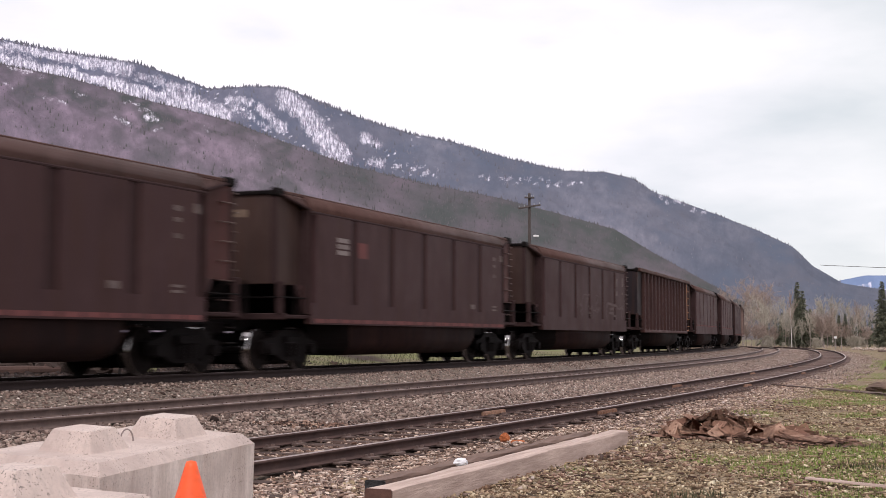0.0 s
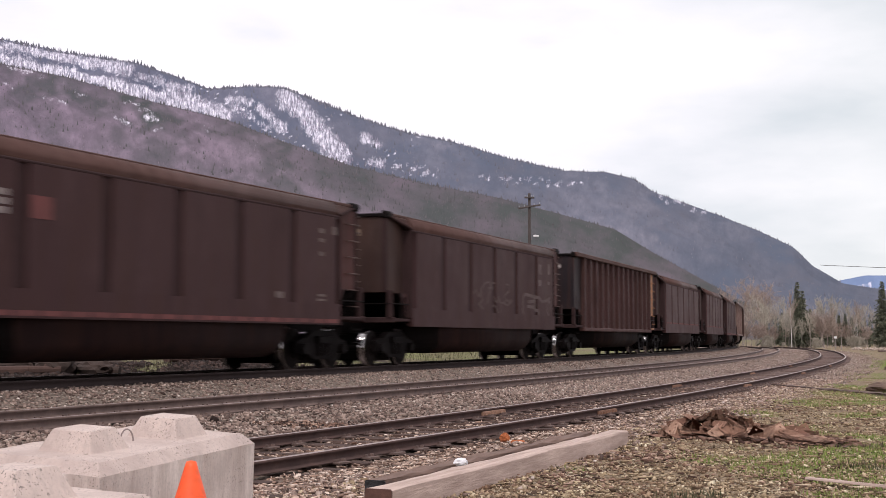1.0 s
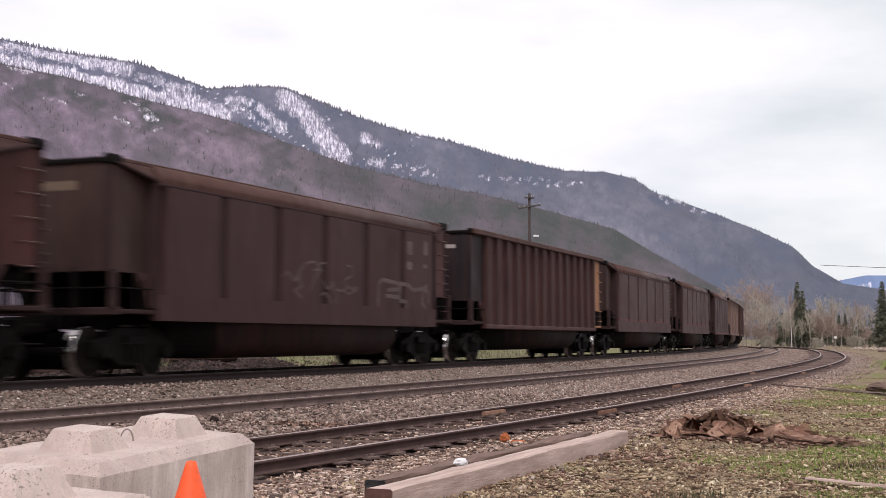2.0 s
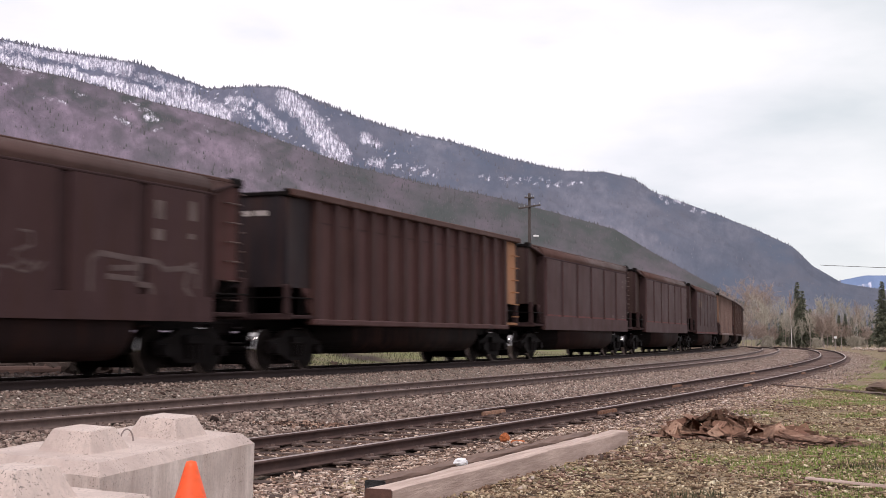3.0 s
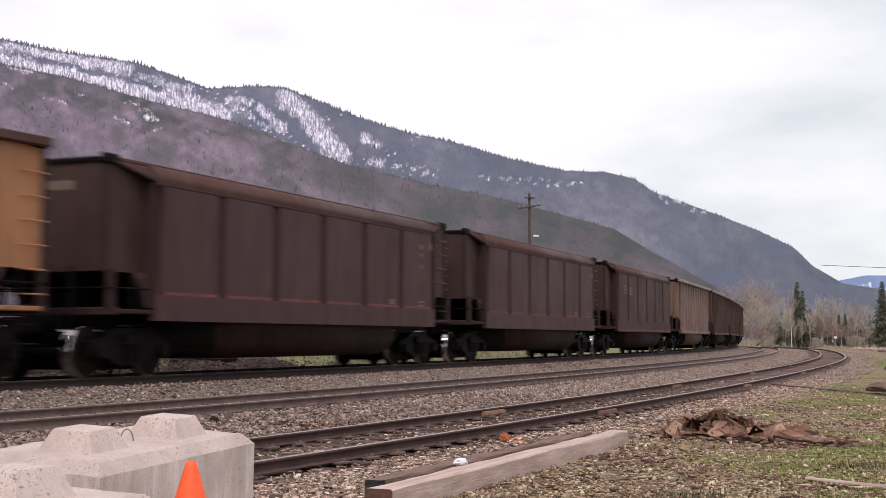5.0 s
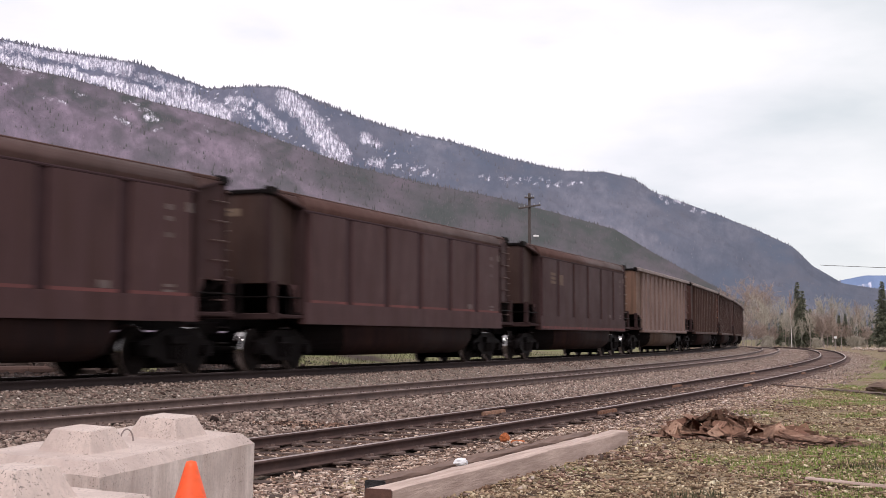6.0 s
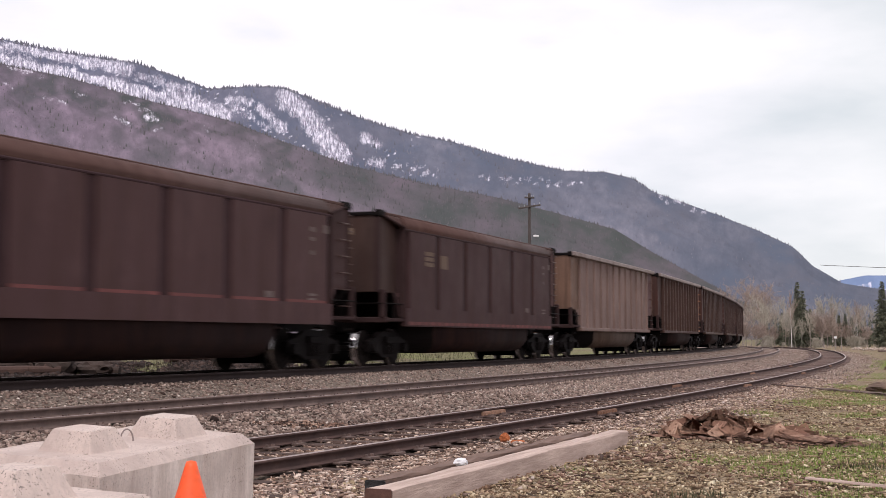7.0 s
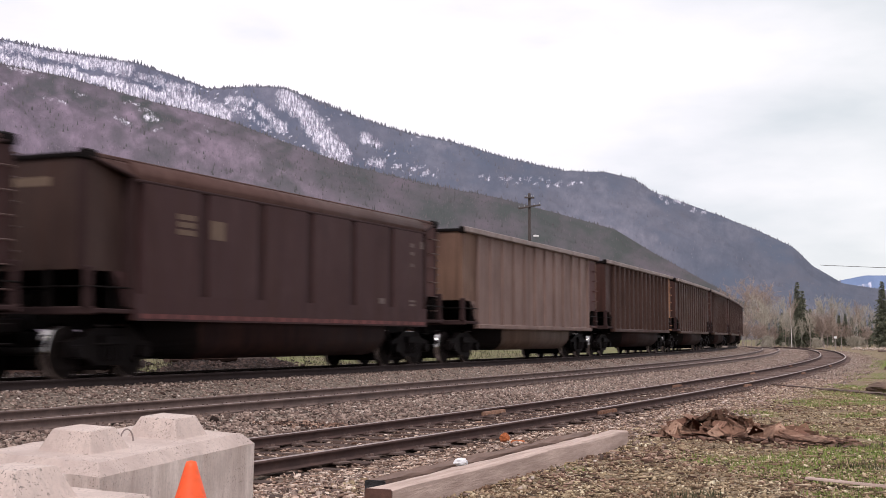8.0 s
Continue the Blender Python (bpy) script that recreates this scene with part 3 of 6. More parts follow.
def plate_mesh():
    bm = boxed(-0.16, 0.16, -0.1, 0.1, 0, 0.018)
    for sx in (-0.095, 0.095):
        for sy in (-0.06, 0.06):
            box(bm, sx - 0.014, sx + 0.014, sy - 0.014, sy + 0.014, 0.015, 0.045)
    me = bpy.data.meshes.new("tie_plate")
    bm.to_mesh(me)
    bm.free()
    me.materials.append(MAT["rail_side"])
    return me


def build_track(name, label, o, top, s0, s1, sink, seed, height=RAIL_H):
    rng = np.random.default_rng(seed)
    ob = tagged(new(name), label, "railway track", kind="structure")
    for side in (-1, 1):
        build_rail(o + side * (GAUGE / 2 + 0.035), top, s0, s1, ob, MAT["main_rail" if o == 0 else "siding_rail" if o == NEAR else "rail_side"], height / RAIL_H)
    ties, old, plate = [tie_mesh(rng) for _ in range(4)], [tie_mesh(rng, "old_tie") for _ in range(4)], plate_mesh()
    for s in np.arange(max(s0, -16), min(s1, 112), 0.54):
        x, y, t = on_line(s + rng.uniform(-0.05, 0.05), o + rng.uniform(-0.06, 0.06) - (0.28 if o == NEAR else 0.0))
        tie = new("tie", (old if o == NEAR and s < 14 else ties)[rng.integers(4)])
        tie.parent = ob
        tie.matrix_basis = pose(x, y, top - height - 0.012 - sink * rng.uniform(0, 1), 0, 0, -math.degrees(t) + rng.uniform(-2, 2))
    for s in np.arange(max(s0, -6), 34, 0.54):
        for side in (-1, 1):
            x, y, t = on_line(s, o + side * (GAUGE / 2 + 0.035))
            p = new("tie_plate", plate)
            p.parent = ob
            p.matrix_basis = pose(x, y, top - height - 0.012, 0, 0, -math.degrees(t))
    return ob


def joint_bar(track, s, o, top):
    """Bolted bar on the near face of a rail joint."""
    bm = prism(((0.03, -0.036), (0.045, -0.042), (0.045, -0.10), (0.065, -0.112), (0.012, -0.105), (0.012, -0.036)), -0.45, 0.45)
    for i in range(6):
        box(bm, -0.40 + i * 0.155, -0.36 + i * 0.155, 0.043, 0.07, -0.088, -0.055)
    x, y, t = on_line(s, o)
    ob = part("joint_bar", bm, MAT["rust_plate"], track)
    ob.matrix_basis = pose(x, y, top, 0, 0, 90 - math.degrees(t)) @ Matrix.Rotation(math.pi, 4, "Z")
    return ob


track_main = build_track("track_main", "main line track on raised gravel ballast", 0.0, MAIN_TOP - LOW, -30, 165, 0.03, 1)
track_middle = build_track("track_middle", "middle track with brown rusty rails in gravel", MID, MID_TOP, -30, 165, 0.05, 2, 0.132)
track_near = build_track("track_siding", "rusty siding track on decayed wooden ties", NEAR, NEAR_TOP, -30, 165, 0.012, 3, 0.112)
for js in (1.3, 13.2, 25.1, 37.0):
    joint_bar(track_near, js, NEAR - GAUGE / 2 - 0.035, NEAR_TOP)
    joint_bar(track_near, js + 0.9, NEAR + GAUGE / 2 + 0.035, NEAR_TOP)

# ---- mountains ----


# ridge lines fitted to the camera's view: bearing right of north and rise over eye height, both in thousandths of the
# distance
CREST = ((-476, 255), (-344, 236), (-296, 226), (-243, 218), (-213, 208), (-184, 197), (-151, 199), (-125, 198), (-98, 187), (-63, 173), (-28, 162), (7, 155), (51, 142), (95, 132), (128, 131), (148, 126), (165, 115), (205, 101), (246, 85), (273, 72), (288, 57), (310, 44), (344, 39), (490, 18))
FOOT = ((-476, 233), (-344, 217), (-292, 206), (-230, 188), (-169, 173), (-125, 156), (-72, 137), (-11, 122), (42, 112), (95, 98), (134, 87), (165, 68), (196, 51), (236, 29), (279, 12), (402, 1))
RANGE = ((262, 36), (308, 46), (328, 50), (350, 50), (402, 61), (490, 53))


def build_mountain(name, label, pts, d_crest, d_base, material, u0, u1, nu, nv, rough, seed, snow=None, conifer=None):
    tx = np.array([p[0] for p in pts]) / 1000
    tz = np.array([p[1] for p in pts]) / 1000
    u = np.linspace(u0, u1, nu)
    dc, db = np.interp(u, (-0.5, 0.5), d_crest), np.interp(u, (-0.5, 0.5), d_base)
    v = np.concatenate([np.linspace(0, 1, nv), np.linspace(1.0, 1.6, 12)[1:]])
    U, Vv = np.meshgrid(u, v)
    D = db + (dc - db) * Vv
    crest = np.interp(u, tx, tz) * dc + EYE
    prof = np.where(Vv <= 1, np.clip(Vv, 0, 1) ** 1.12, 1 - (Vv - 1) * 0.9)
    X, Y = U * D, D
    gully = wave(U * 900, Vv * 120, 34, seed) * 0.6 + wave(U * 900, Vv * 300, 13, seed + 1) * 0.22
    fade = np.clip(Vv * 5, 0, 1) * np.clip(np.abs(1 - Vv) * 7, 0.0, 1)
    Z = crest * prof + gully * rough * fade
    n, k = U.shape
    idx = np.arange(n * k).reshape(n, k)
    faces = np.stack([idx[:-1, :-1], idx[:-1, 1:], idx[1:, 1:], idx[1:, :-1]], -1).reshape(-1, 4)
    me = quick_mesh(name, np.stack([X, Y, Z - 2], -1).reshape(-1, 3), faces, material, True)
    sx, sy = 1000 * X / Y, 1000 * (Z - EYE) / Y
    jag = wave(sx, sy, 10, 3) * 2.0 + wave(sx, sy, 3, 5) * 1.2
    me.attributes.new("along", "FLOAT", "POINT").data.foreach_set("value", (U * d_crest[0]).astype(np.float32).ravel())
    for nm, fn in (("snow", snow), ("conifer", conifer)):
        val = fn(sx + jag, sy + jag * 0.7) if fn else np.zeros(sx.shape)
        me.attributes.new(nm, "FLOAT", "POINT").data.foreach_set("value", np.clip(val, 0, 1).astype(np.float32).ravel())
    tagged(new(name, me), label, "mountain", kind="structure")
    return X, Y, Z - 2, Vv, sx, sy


def band(x, y, x0, y0, x1, y1, half, soft=7.0):
    """A slanting strip: 1 inside, 0 outside."""
    dx, dy = x1 - x0, y1 - y0
    ln = math.hypot(dx, dy)
    t = np.clip(((x - x0) * dx + (y - y0) * dy) / ln ** 2, 0, 1)
    d = np.hypot(x - x0 - t * dx, y - y0 - t * dy)
    return np.clip((half - d) / soft + 0.5, 0, 1)


# snow strips are laid out to fit the camera's view of the slope
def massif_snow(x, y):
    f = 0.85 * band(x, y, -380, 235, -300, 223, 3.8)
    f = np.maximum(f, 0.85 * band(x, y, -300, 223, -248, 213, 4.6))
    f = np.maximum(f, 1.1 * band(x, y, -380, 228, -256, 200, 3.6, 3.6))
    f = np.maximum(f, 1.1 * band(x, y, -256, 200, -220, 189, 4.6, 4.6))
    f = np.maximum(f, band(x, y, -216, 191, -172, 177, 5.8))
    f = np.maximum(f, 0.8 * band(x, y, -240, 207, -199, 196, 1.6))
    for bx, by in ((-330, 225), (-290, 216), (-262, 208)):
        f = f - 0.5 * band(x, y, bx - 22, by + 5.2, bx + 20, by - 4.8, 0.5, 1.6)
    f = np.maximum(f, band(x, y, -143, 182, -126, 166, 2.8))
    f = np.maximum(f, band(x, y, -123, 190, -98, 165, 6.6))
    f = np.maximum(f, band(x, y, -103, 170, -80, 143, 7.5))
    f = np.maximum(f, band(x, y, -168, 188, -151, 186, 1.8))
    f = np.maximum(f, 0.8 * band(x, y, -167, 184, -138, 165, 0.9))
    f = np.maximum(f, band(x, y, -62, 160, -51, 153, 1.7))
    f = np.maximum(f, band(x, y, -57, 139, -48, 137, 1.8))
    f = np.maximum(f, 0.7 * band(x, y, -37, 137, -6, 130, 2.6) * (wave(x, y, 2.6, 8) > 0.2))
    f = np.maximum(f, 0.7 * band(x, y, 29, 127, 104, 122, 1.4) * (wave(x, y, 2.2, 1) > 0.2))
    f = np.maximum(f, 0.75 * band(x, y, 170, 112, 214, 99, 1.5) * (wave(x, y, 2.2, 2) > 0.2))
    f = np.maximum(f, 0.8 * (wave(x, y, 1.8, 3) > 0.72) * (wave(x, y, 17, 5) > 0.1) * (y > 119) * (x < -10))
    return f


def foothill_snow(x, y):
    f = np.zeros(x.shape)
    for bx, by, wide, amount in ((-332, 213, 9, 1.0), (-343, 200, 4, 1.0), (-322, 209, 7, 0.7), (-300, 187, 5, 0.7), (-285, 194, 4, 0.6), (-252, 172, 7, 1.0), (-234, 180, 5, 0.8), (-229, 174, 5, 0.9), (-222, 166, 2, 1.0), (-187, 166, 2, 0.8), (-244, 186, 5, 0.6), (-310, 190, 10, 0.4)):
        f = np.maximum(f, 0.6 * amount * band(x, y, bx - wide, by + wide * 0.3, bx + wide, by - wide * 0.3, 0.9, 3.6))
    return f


def foothill_conifer(x, y):
    f = np.interp(x, (-155, -98, -19, 33), (0.0, 0.55, 0.6, 1.0)) * np.clip(1.2 - np.abs(y - (149 - (x + 134) * 0.34)) / (25.5 + 0.12 * np.clip(x + 37, 0, 220)), 0, 1) * 1.6
    f = f + 0.2 * wave(x, y, 26, 2)
    below = np.interp(x, [p[0] for p in FOOT], [p[1] for p in FOOT]) - y
    top = np.clip(1.25 - below / 60, 0, 1) * np.clip(0.72 + 0.6 * wave(x, y * 1.5, 13, 4) + 0.45 * wave(x, y * 1.5, 5, 6), 0, 1) * np.clip((-60 - x) / 60, 0, 1)
    top = top * (1 - band(x, y, -180, 150, -150, 143, 9, 9))
    right = np.clip(1.3 - below / 26, 0, 1) * np.clip((x + 90) / 60, 0, 1) * 0.9
    return np.clip(np.maximum(np.maximum(f, top), right), 0, 1)


def massif_conifer(x, y):
    f = 0.5 + 0.55 * wave(x, y, 31, 8) + 0.45 * wave(x + 1.2 * y, y - 0.4 * x, 17, 3) + 0.3 * wave(x, y * 1.6, 7, 4)
    return np.clip(f - 1.3 * band(x, y, 182, 66, 214, 58, 5, 6) - 1.0 * band(x, y, 120, 84, 160, 76, 4, 7) - 0.9 * band(x, y, 215, 84, 238, 74, 4, 6) - 0.7 * band(x, y, 225, 75, 255, 50, 9, 10), 0, 1)


def range_snow(x, y):
    return (wave(x, y, 4, 1) > 0.3) * (y < 44)


def cone_base(sides=5, wide=0.2):
    a = np.linspace(0, 2 * math.pi, sides, endpoint=False)
    v = np.concatenate([np.stack([np.cos(a) * wide, np.sin(a) * wide, a * 0], -1), [[0, 0, 1.0]]])
    return v, np.array([[i, (i + 1) % sides, sides] for i in range(sides)])


def wood_on(name, label, grid, count, crest_count, size, seed, keep, mat="hill_tree", wide=0.2):
    X, Y, Z, Vv, sx, sy = grid
    rng = np.random.default_rng(seed)
    ok = np.where((Vv.ravel() > 0.25) & (Vv.ravel() < 1.0) & (np.abs(sx.ravel()) < 370) & keep(sx.ravel(), sy.ravel(), rng))[0]
    top = np.where((np.abs(Vv.ravel() - 1) < 0.012) & (np.abs(sx.ravel()) < 370))[0]
    pick = np.concatenate([rng.choice(ok, count), rng.choice(top, crest_count)])
    P = np.stack([X.ravel()[pick], Y.ravel()[pick], Z.ravel()[pick]], -1)
    step = abs(X[3, 1] - X[3, 0])
    P[:, 0] += rng.uniform(-1.5, 1.5, len(P)) * step
    P[:, 2] -= 4
    sizes = (0.22 + 1.2 * rng.random(len(P)) ** 2.0) * size * np.interp(P[:, 0] / P[:, 1], (-0.34, 0.0, 0.15, 0.3), (1.0, 1.0, 0.8, 0.65))
    me = scatter(name, [cone_base(5, wide)], P, sizes, MAT[mat], 1.0, 0.05, rng)
    tagged(new(name, me), label, "forest", kind="stuff")


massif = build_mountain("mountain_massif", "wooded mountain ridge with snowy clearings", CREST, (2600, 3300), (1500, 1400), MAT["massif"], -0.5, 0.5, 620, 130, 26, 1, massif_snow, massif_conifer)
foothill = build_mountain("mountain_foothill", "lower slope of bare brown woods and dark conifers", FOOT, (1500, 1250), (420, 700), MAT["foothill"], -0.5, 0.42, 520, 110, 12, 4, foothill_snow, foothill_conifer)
build_mountain("mountain_range", "distant range with snow, tinted blue for haze", RANGE, (4700, 4700), (4200, 4200), MAT["far_range"], 0.24, 0.5, 120, 30, 12, 7, range_snow)
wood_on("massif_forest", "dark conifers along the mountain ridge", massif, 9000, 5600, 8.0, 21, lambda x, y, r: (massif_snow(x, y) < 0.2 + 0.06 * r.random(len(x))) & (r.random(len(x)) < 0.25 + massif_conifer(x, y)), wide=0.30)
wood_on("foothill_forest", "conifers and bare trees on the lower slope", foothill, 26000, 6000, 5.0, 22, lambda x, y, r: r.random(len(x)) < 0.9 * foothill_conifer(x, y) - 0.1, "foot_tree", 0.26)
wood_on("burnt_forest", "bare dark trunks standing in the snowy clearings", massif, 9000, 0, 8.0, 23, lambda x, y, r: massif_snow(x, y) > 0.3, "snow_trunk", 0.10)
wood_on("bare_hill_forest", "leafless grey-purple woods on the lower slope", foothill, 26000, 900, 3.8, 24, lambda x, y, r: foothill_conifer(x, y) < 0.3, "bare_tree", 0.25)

# ---- coal cars ----
BODY, PITCH_CAR, TOP = 14.458, 16.2, 3.75
HALF = BODY / 2
END = {-1: -HALF, 1: HALF + 0.18}  # where the end walls stand
TRUCK_X, WHEEL_R, AXLE = 6.17, 0.457, 0.89


def wheelset():
    """One axle with two flanged wheels; it turns about its own y."""
    bm = bmesh.new()
    for side in (-1, 1):
        rings = ((0.0, 0.16), (0.03, 0.30), (0.0, 0.40), (0.0, 0.437), (-0.012, 0.453), (-0.03, 0.458), (-0.10, 0.465), (-0.13, 0.49), (-0.145, 0.40), (-0.10, 0.30), (-0.13, 0.1))
        prev, first = None, None
        for dy, r in rings:
            ring = [bm.verts.new((r * math.cos(a * math.tau / 32), side * (0.80 + dy), r * math.sin(a * math.tau / 32))) for a in range(32)]
            if prev:
                for i in range(32):
                    fc = bm.faces.new((prev[i], prev[(i + 1) % 32], ring[(i + 1) % 32], ring[i]))
                    fc.material_index = int(r > 0.45)
                    fc.smooth = r > 0.43
            else:
                bm.faces.new(ring)
            prev = ring
        for i in range(4):
            a = i * math.tau / 4
            box(bm, 0.18 * math.cos(a) - 0.03, 0.18 * math.cos(a) + 0.03, side * 0.81 - 0.015, side * 0.81 + 0.02, 0.18 * math.sin(a) - 0.03, 0.18 * math.sin(a) + 0.03)
    rod(bm, (0, -1.02, 0), (0, 1.02, 0), 0.075, sides=10)
    bmesh.ops.recalc_face_normals(bm, faces=bm.faces)
    me = bpy.data.meshes.new("wheelset")
    bm.to_mesh(me)
    bm.free()
    me.materials.append(MAT["wheel"])
    me.materials.append(MAT["bright_steel"])
    return me


WHEELS = wheelset()
ROLLING = []


def side_frame(side):
    """Cast side frame: arched top, sloping lower chord, bearing boxes, springs."""
    y0, y1 = (0.93, 1.07) if side > 0 else (-1.07, -0.93)
    bm = bmesh.new()
    outline = ((-1.12, 0.36), (-1.12, 0.62), (-0.75, 0.70), (-0.40, 0.86), (0.40, 0.86), (0.75, 0.70), (1.12, 0.62), (1.12, 0.36), (0.72, 0.40), (0.38, 0.22), (-0.38, 0.22), (-0.72, 0.40))
    a = [bm.verts.new((x, y0, z)) for x, z in outline]
    b = [bm.verts.new((x, y1, z)) for x, z in outline]
    n = len(outline)
    for i in range(n):
        bm.faces.new((a[i], a[(i + 1) % n], b[(i + 1) % n], b[i]))
    bm.faces.new(a[::-1]), bm.faces.new(b)
    out = 1 if side > 0 else -1
    for sx in (-AXLE, AXLE):
        rod(bm, (sx, out * 1.02, WHEEL_R), (sx, out * 1.17, WHEEL_R), 0.12, sides=12)
    for sx in (-0.17, 0.0, 0.17):
        rod(bm, (sx, out * 1.09, 0.30), (sx, out * 1.09, 0.56), 0.065, sides=8)
    box(bm, -0.30, 0.30, min(out * 1.05, out * 1.17), max(out * 1.05, out * 1.17), 0.57, 0.74, 0.02)
    bmesh.ops.recalc_face_normals(bm, faces=bm.faces)
    return bm


def add_truck(car, x):
    truck = part("truck", boxed(-0.2, 0.2, -0.92, 0.92, 0.50, 0.80, 0.03), MAT["black"], car, "black cast steel two-axle truck")
    truck.matrix_basis = pose(x, 0, -LOW)
    for side in (-1, 1):
        part("side_frame", side_frame(side), MAT["black"], truck)
    for sx in (-0.36, 0.36):
        bm = boxed(sx - 0.05, sx + 0.05, -0.86, 0.86, 0.26, 0.42, 0.02)
        for sy in (-0.74, 0.74):
            box(bm, sx - 0.06, sx + 0.06, sy - 0.06, sy + 0.06, 0.20, 0.56, 0.02)
        part("brake_beam", bm, MAT["black"], truck)
    part("brake_rigging", boxed(-0.60, 0.60, -0.70, 0.70, 0.13, 0.46, 0.04), MAT["black"], truck)
    for sx in (-AXLE, AXLE):
        w = new("wheelset", WHEELS)
        w.parent = truck
        w.matrix_basis = pose(sx, 0, WHEEL_R)
    return truck


def ladder(car, x, y, z0, z1, mat, width=0.42, along="x"):
    """Single grab irons one above the other."""
    for k in range(int((z1 - z0) / 0.38) + 1):
        z, bm = z0 + k * 0.38, bmesh.new()
        if along == "x":
            ends, back = [(x + e * width / 2, y, z) for e in (-1, 1)], (0, math.copysign(0.09, -y), 0)
        else:
            ends, back = [(x, y + e * width / 2, z) for e in (-1, 1)], (math.copysign(0.09, -x), 0, 0)
        rod(bm, *ends, 0.016, sides=5)
        for e in ends:
            rod(bm, e, Vector(e) + Vector(back), 0.016, sides=5)
        part("rung", bm, mat, car)


def end_gear(car, sign, y_in, mats, floor_z):
    """Platform, posts, rails, coupler and ladders at one end; sign gives which end."""
    e, gear = END[sign], MAT["strip"]
    part("end_sill", boxed(min(e, e - sign * 0.12), max(e, e - sign * 0.12), -1.5, 1.5, 1.03, 1.17, 0.02), gear, car)
    for side in (-1, 1):
        part("step", boxed(min(e - sign * 0.12, e - sign * 1.12), max(e - sign * 0.12, e - sign * 1.12), min(side * 1.25, side * 1.49), max(side * 1.25, side * 1.49), 1.06, 1.14, 0.015), mats.get("ladder", gear), car)
        part("corner_post", boxed(min(e + sign * 0.03, e - sign * 0.11), max(e + sign * 0.03, e - sign * 0.11), min(side * (y_in - 0.09), side * (y_in + 0.04)), max(side * (y_in - 0.09), side * (y_in + 0.04)), 1.15, floor_z + 0.06, 0.02), gear, car)
        bm = rod(bmesh.new(), (e - sign * 0.55, side * 1.44, 1.1), (e - sign * 0.55, side * 1.44, floor_z - 0.02), 0.022)
        rod(bm, (e - sign * 0.80, side * 1.44, 1.1), (e - sign * 0.80, side * 1.44, floor_z - 0.1), 0.016)
        part("stanchion", bm, mats["under"], car)
        for z in (0.55, 0.85):
            part("stirrup", rod(bmesh.new(), (e - sign * 0.16, side * 1.46, z), (e - sign * 0.52, side * 1.46, z), 0.017, sides=5), mats["under"], car)
    for y in (-0.55, 0.55):
        part("post", boxed(min(e, e - sign * 0.1), max(e, e - sign * 0.1), y - 0.05, y + 0.05, 1.16, floor_z + 0.1, 0.01), mats["under"], car)
    part("brake_cylinder", rod(bmesh.new(), (e - sign * 0.75, 0.2, 1.32), (e - sign * 0.75, 0.85, 1.32), 0.17, sides=12), mats["under"], car)
    for z in (1.5,):
        part("handrail", rod(bmesh.new(), (e + sign * 0.04, -1.4, z), (e + sign * 0.04, 1.4, z), 0.016), mats["under"], car)
    for side in (-1, 1):
        part("handrail", rod(bmesh.new(), (e, side * 1.46, 1.5), (e - sign * 1.1, side * 1.46, 1.5), 0.016), mats["under"], car)
        x_in = sign * (HALF - 1.12)
        bm = bmesh.new()
        a = [(x_in, 1.2), (x_in, floor_z), (x_in + sign * 0.45, floor_z), (x_in + sign * 0.12, 1.2)]
        vs = [[bm.verts.new((x, y, z)) for x, z in a] for y in (side * (y_in - 0.06), side * y_in)]
        for i in range(4):
            bm.faces.new((vs[0][i], vs[0][(i + 1) % 4], vs[1][(i + 1) % 4], vs[1][i]))
        bm.faces.new(vs[0]), bm.faces.new(vs[1])
        bmesh.ops.recalc_face_normals(bm, faces=bm.faces)
        part("gusset", bm, mats["side"], car)
    # sloping floor sheet under the end, black for the shade inside the opening
    bm = bmesh.new()
    vs = [bm.verts.new(p) for p in ((e - sign * 0.1, -y_in, floor_z), (e - sign * 0.1, y_in, floor_z), (e - sign * 1.9, y_in, 1.05), (e - sign * 1.9, -y_in, 1.05))]
    bm.faces.new(vs)
    r = bmesh.ops.solidify(bm, geom=bm.faces[:], thickness=0.05)
    part("slope_sheet", bm, mats["under"], car)
    bm = boxed(min(e, e + sign * 0.5), max(e, e + sign * 0.5), -0.12, 0.12, 0.72, 0.98, 0.03)
    box(bm, min(e + sign * 0.5, e + sign * 0.88), max(e + sign * 0.5, e + sign * 0.88), -0.2, 0.16, 0.68, 1.0, 0.06)
    part("coupler", bm, mats["under"], car)
    part("air_hose", rod(bmesh.new(), (e + sign * 0.1, 0.4, 0.85), (e + sign * 0.7, 0.3, 0.42), 0.03), mats["under"], car)
    if sign > 0:
        ladder(car, e - sign * 0.28, -(y_in if y_in > 1.41 else 1.27) - 0.09, floor_z - 0.4, 3.5, mats.get("ladder", MAT["grab_iron"]))
    if sign > 0:
        ladder(car, e + sign * 0.09, -1.1, floor_z + 0.2, 3.5, mats.get("ladder", MAT["grab_iron"]), along="y")


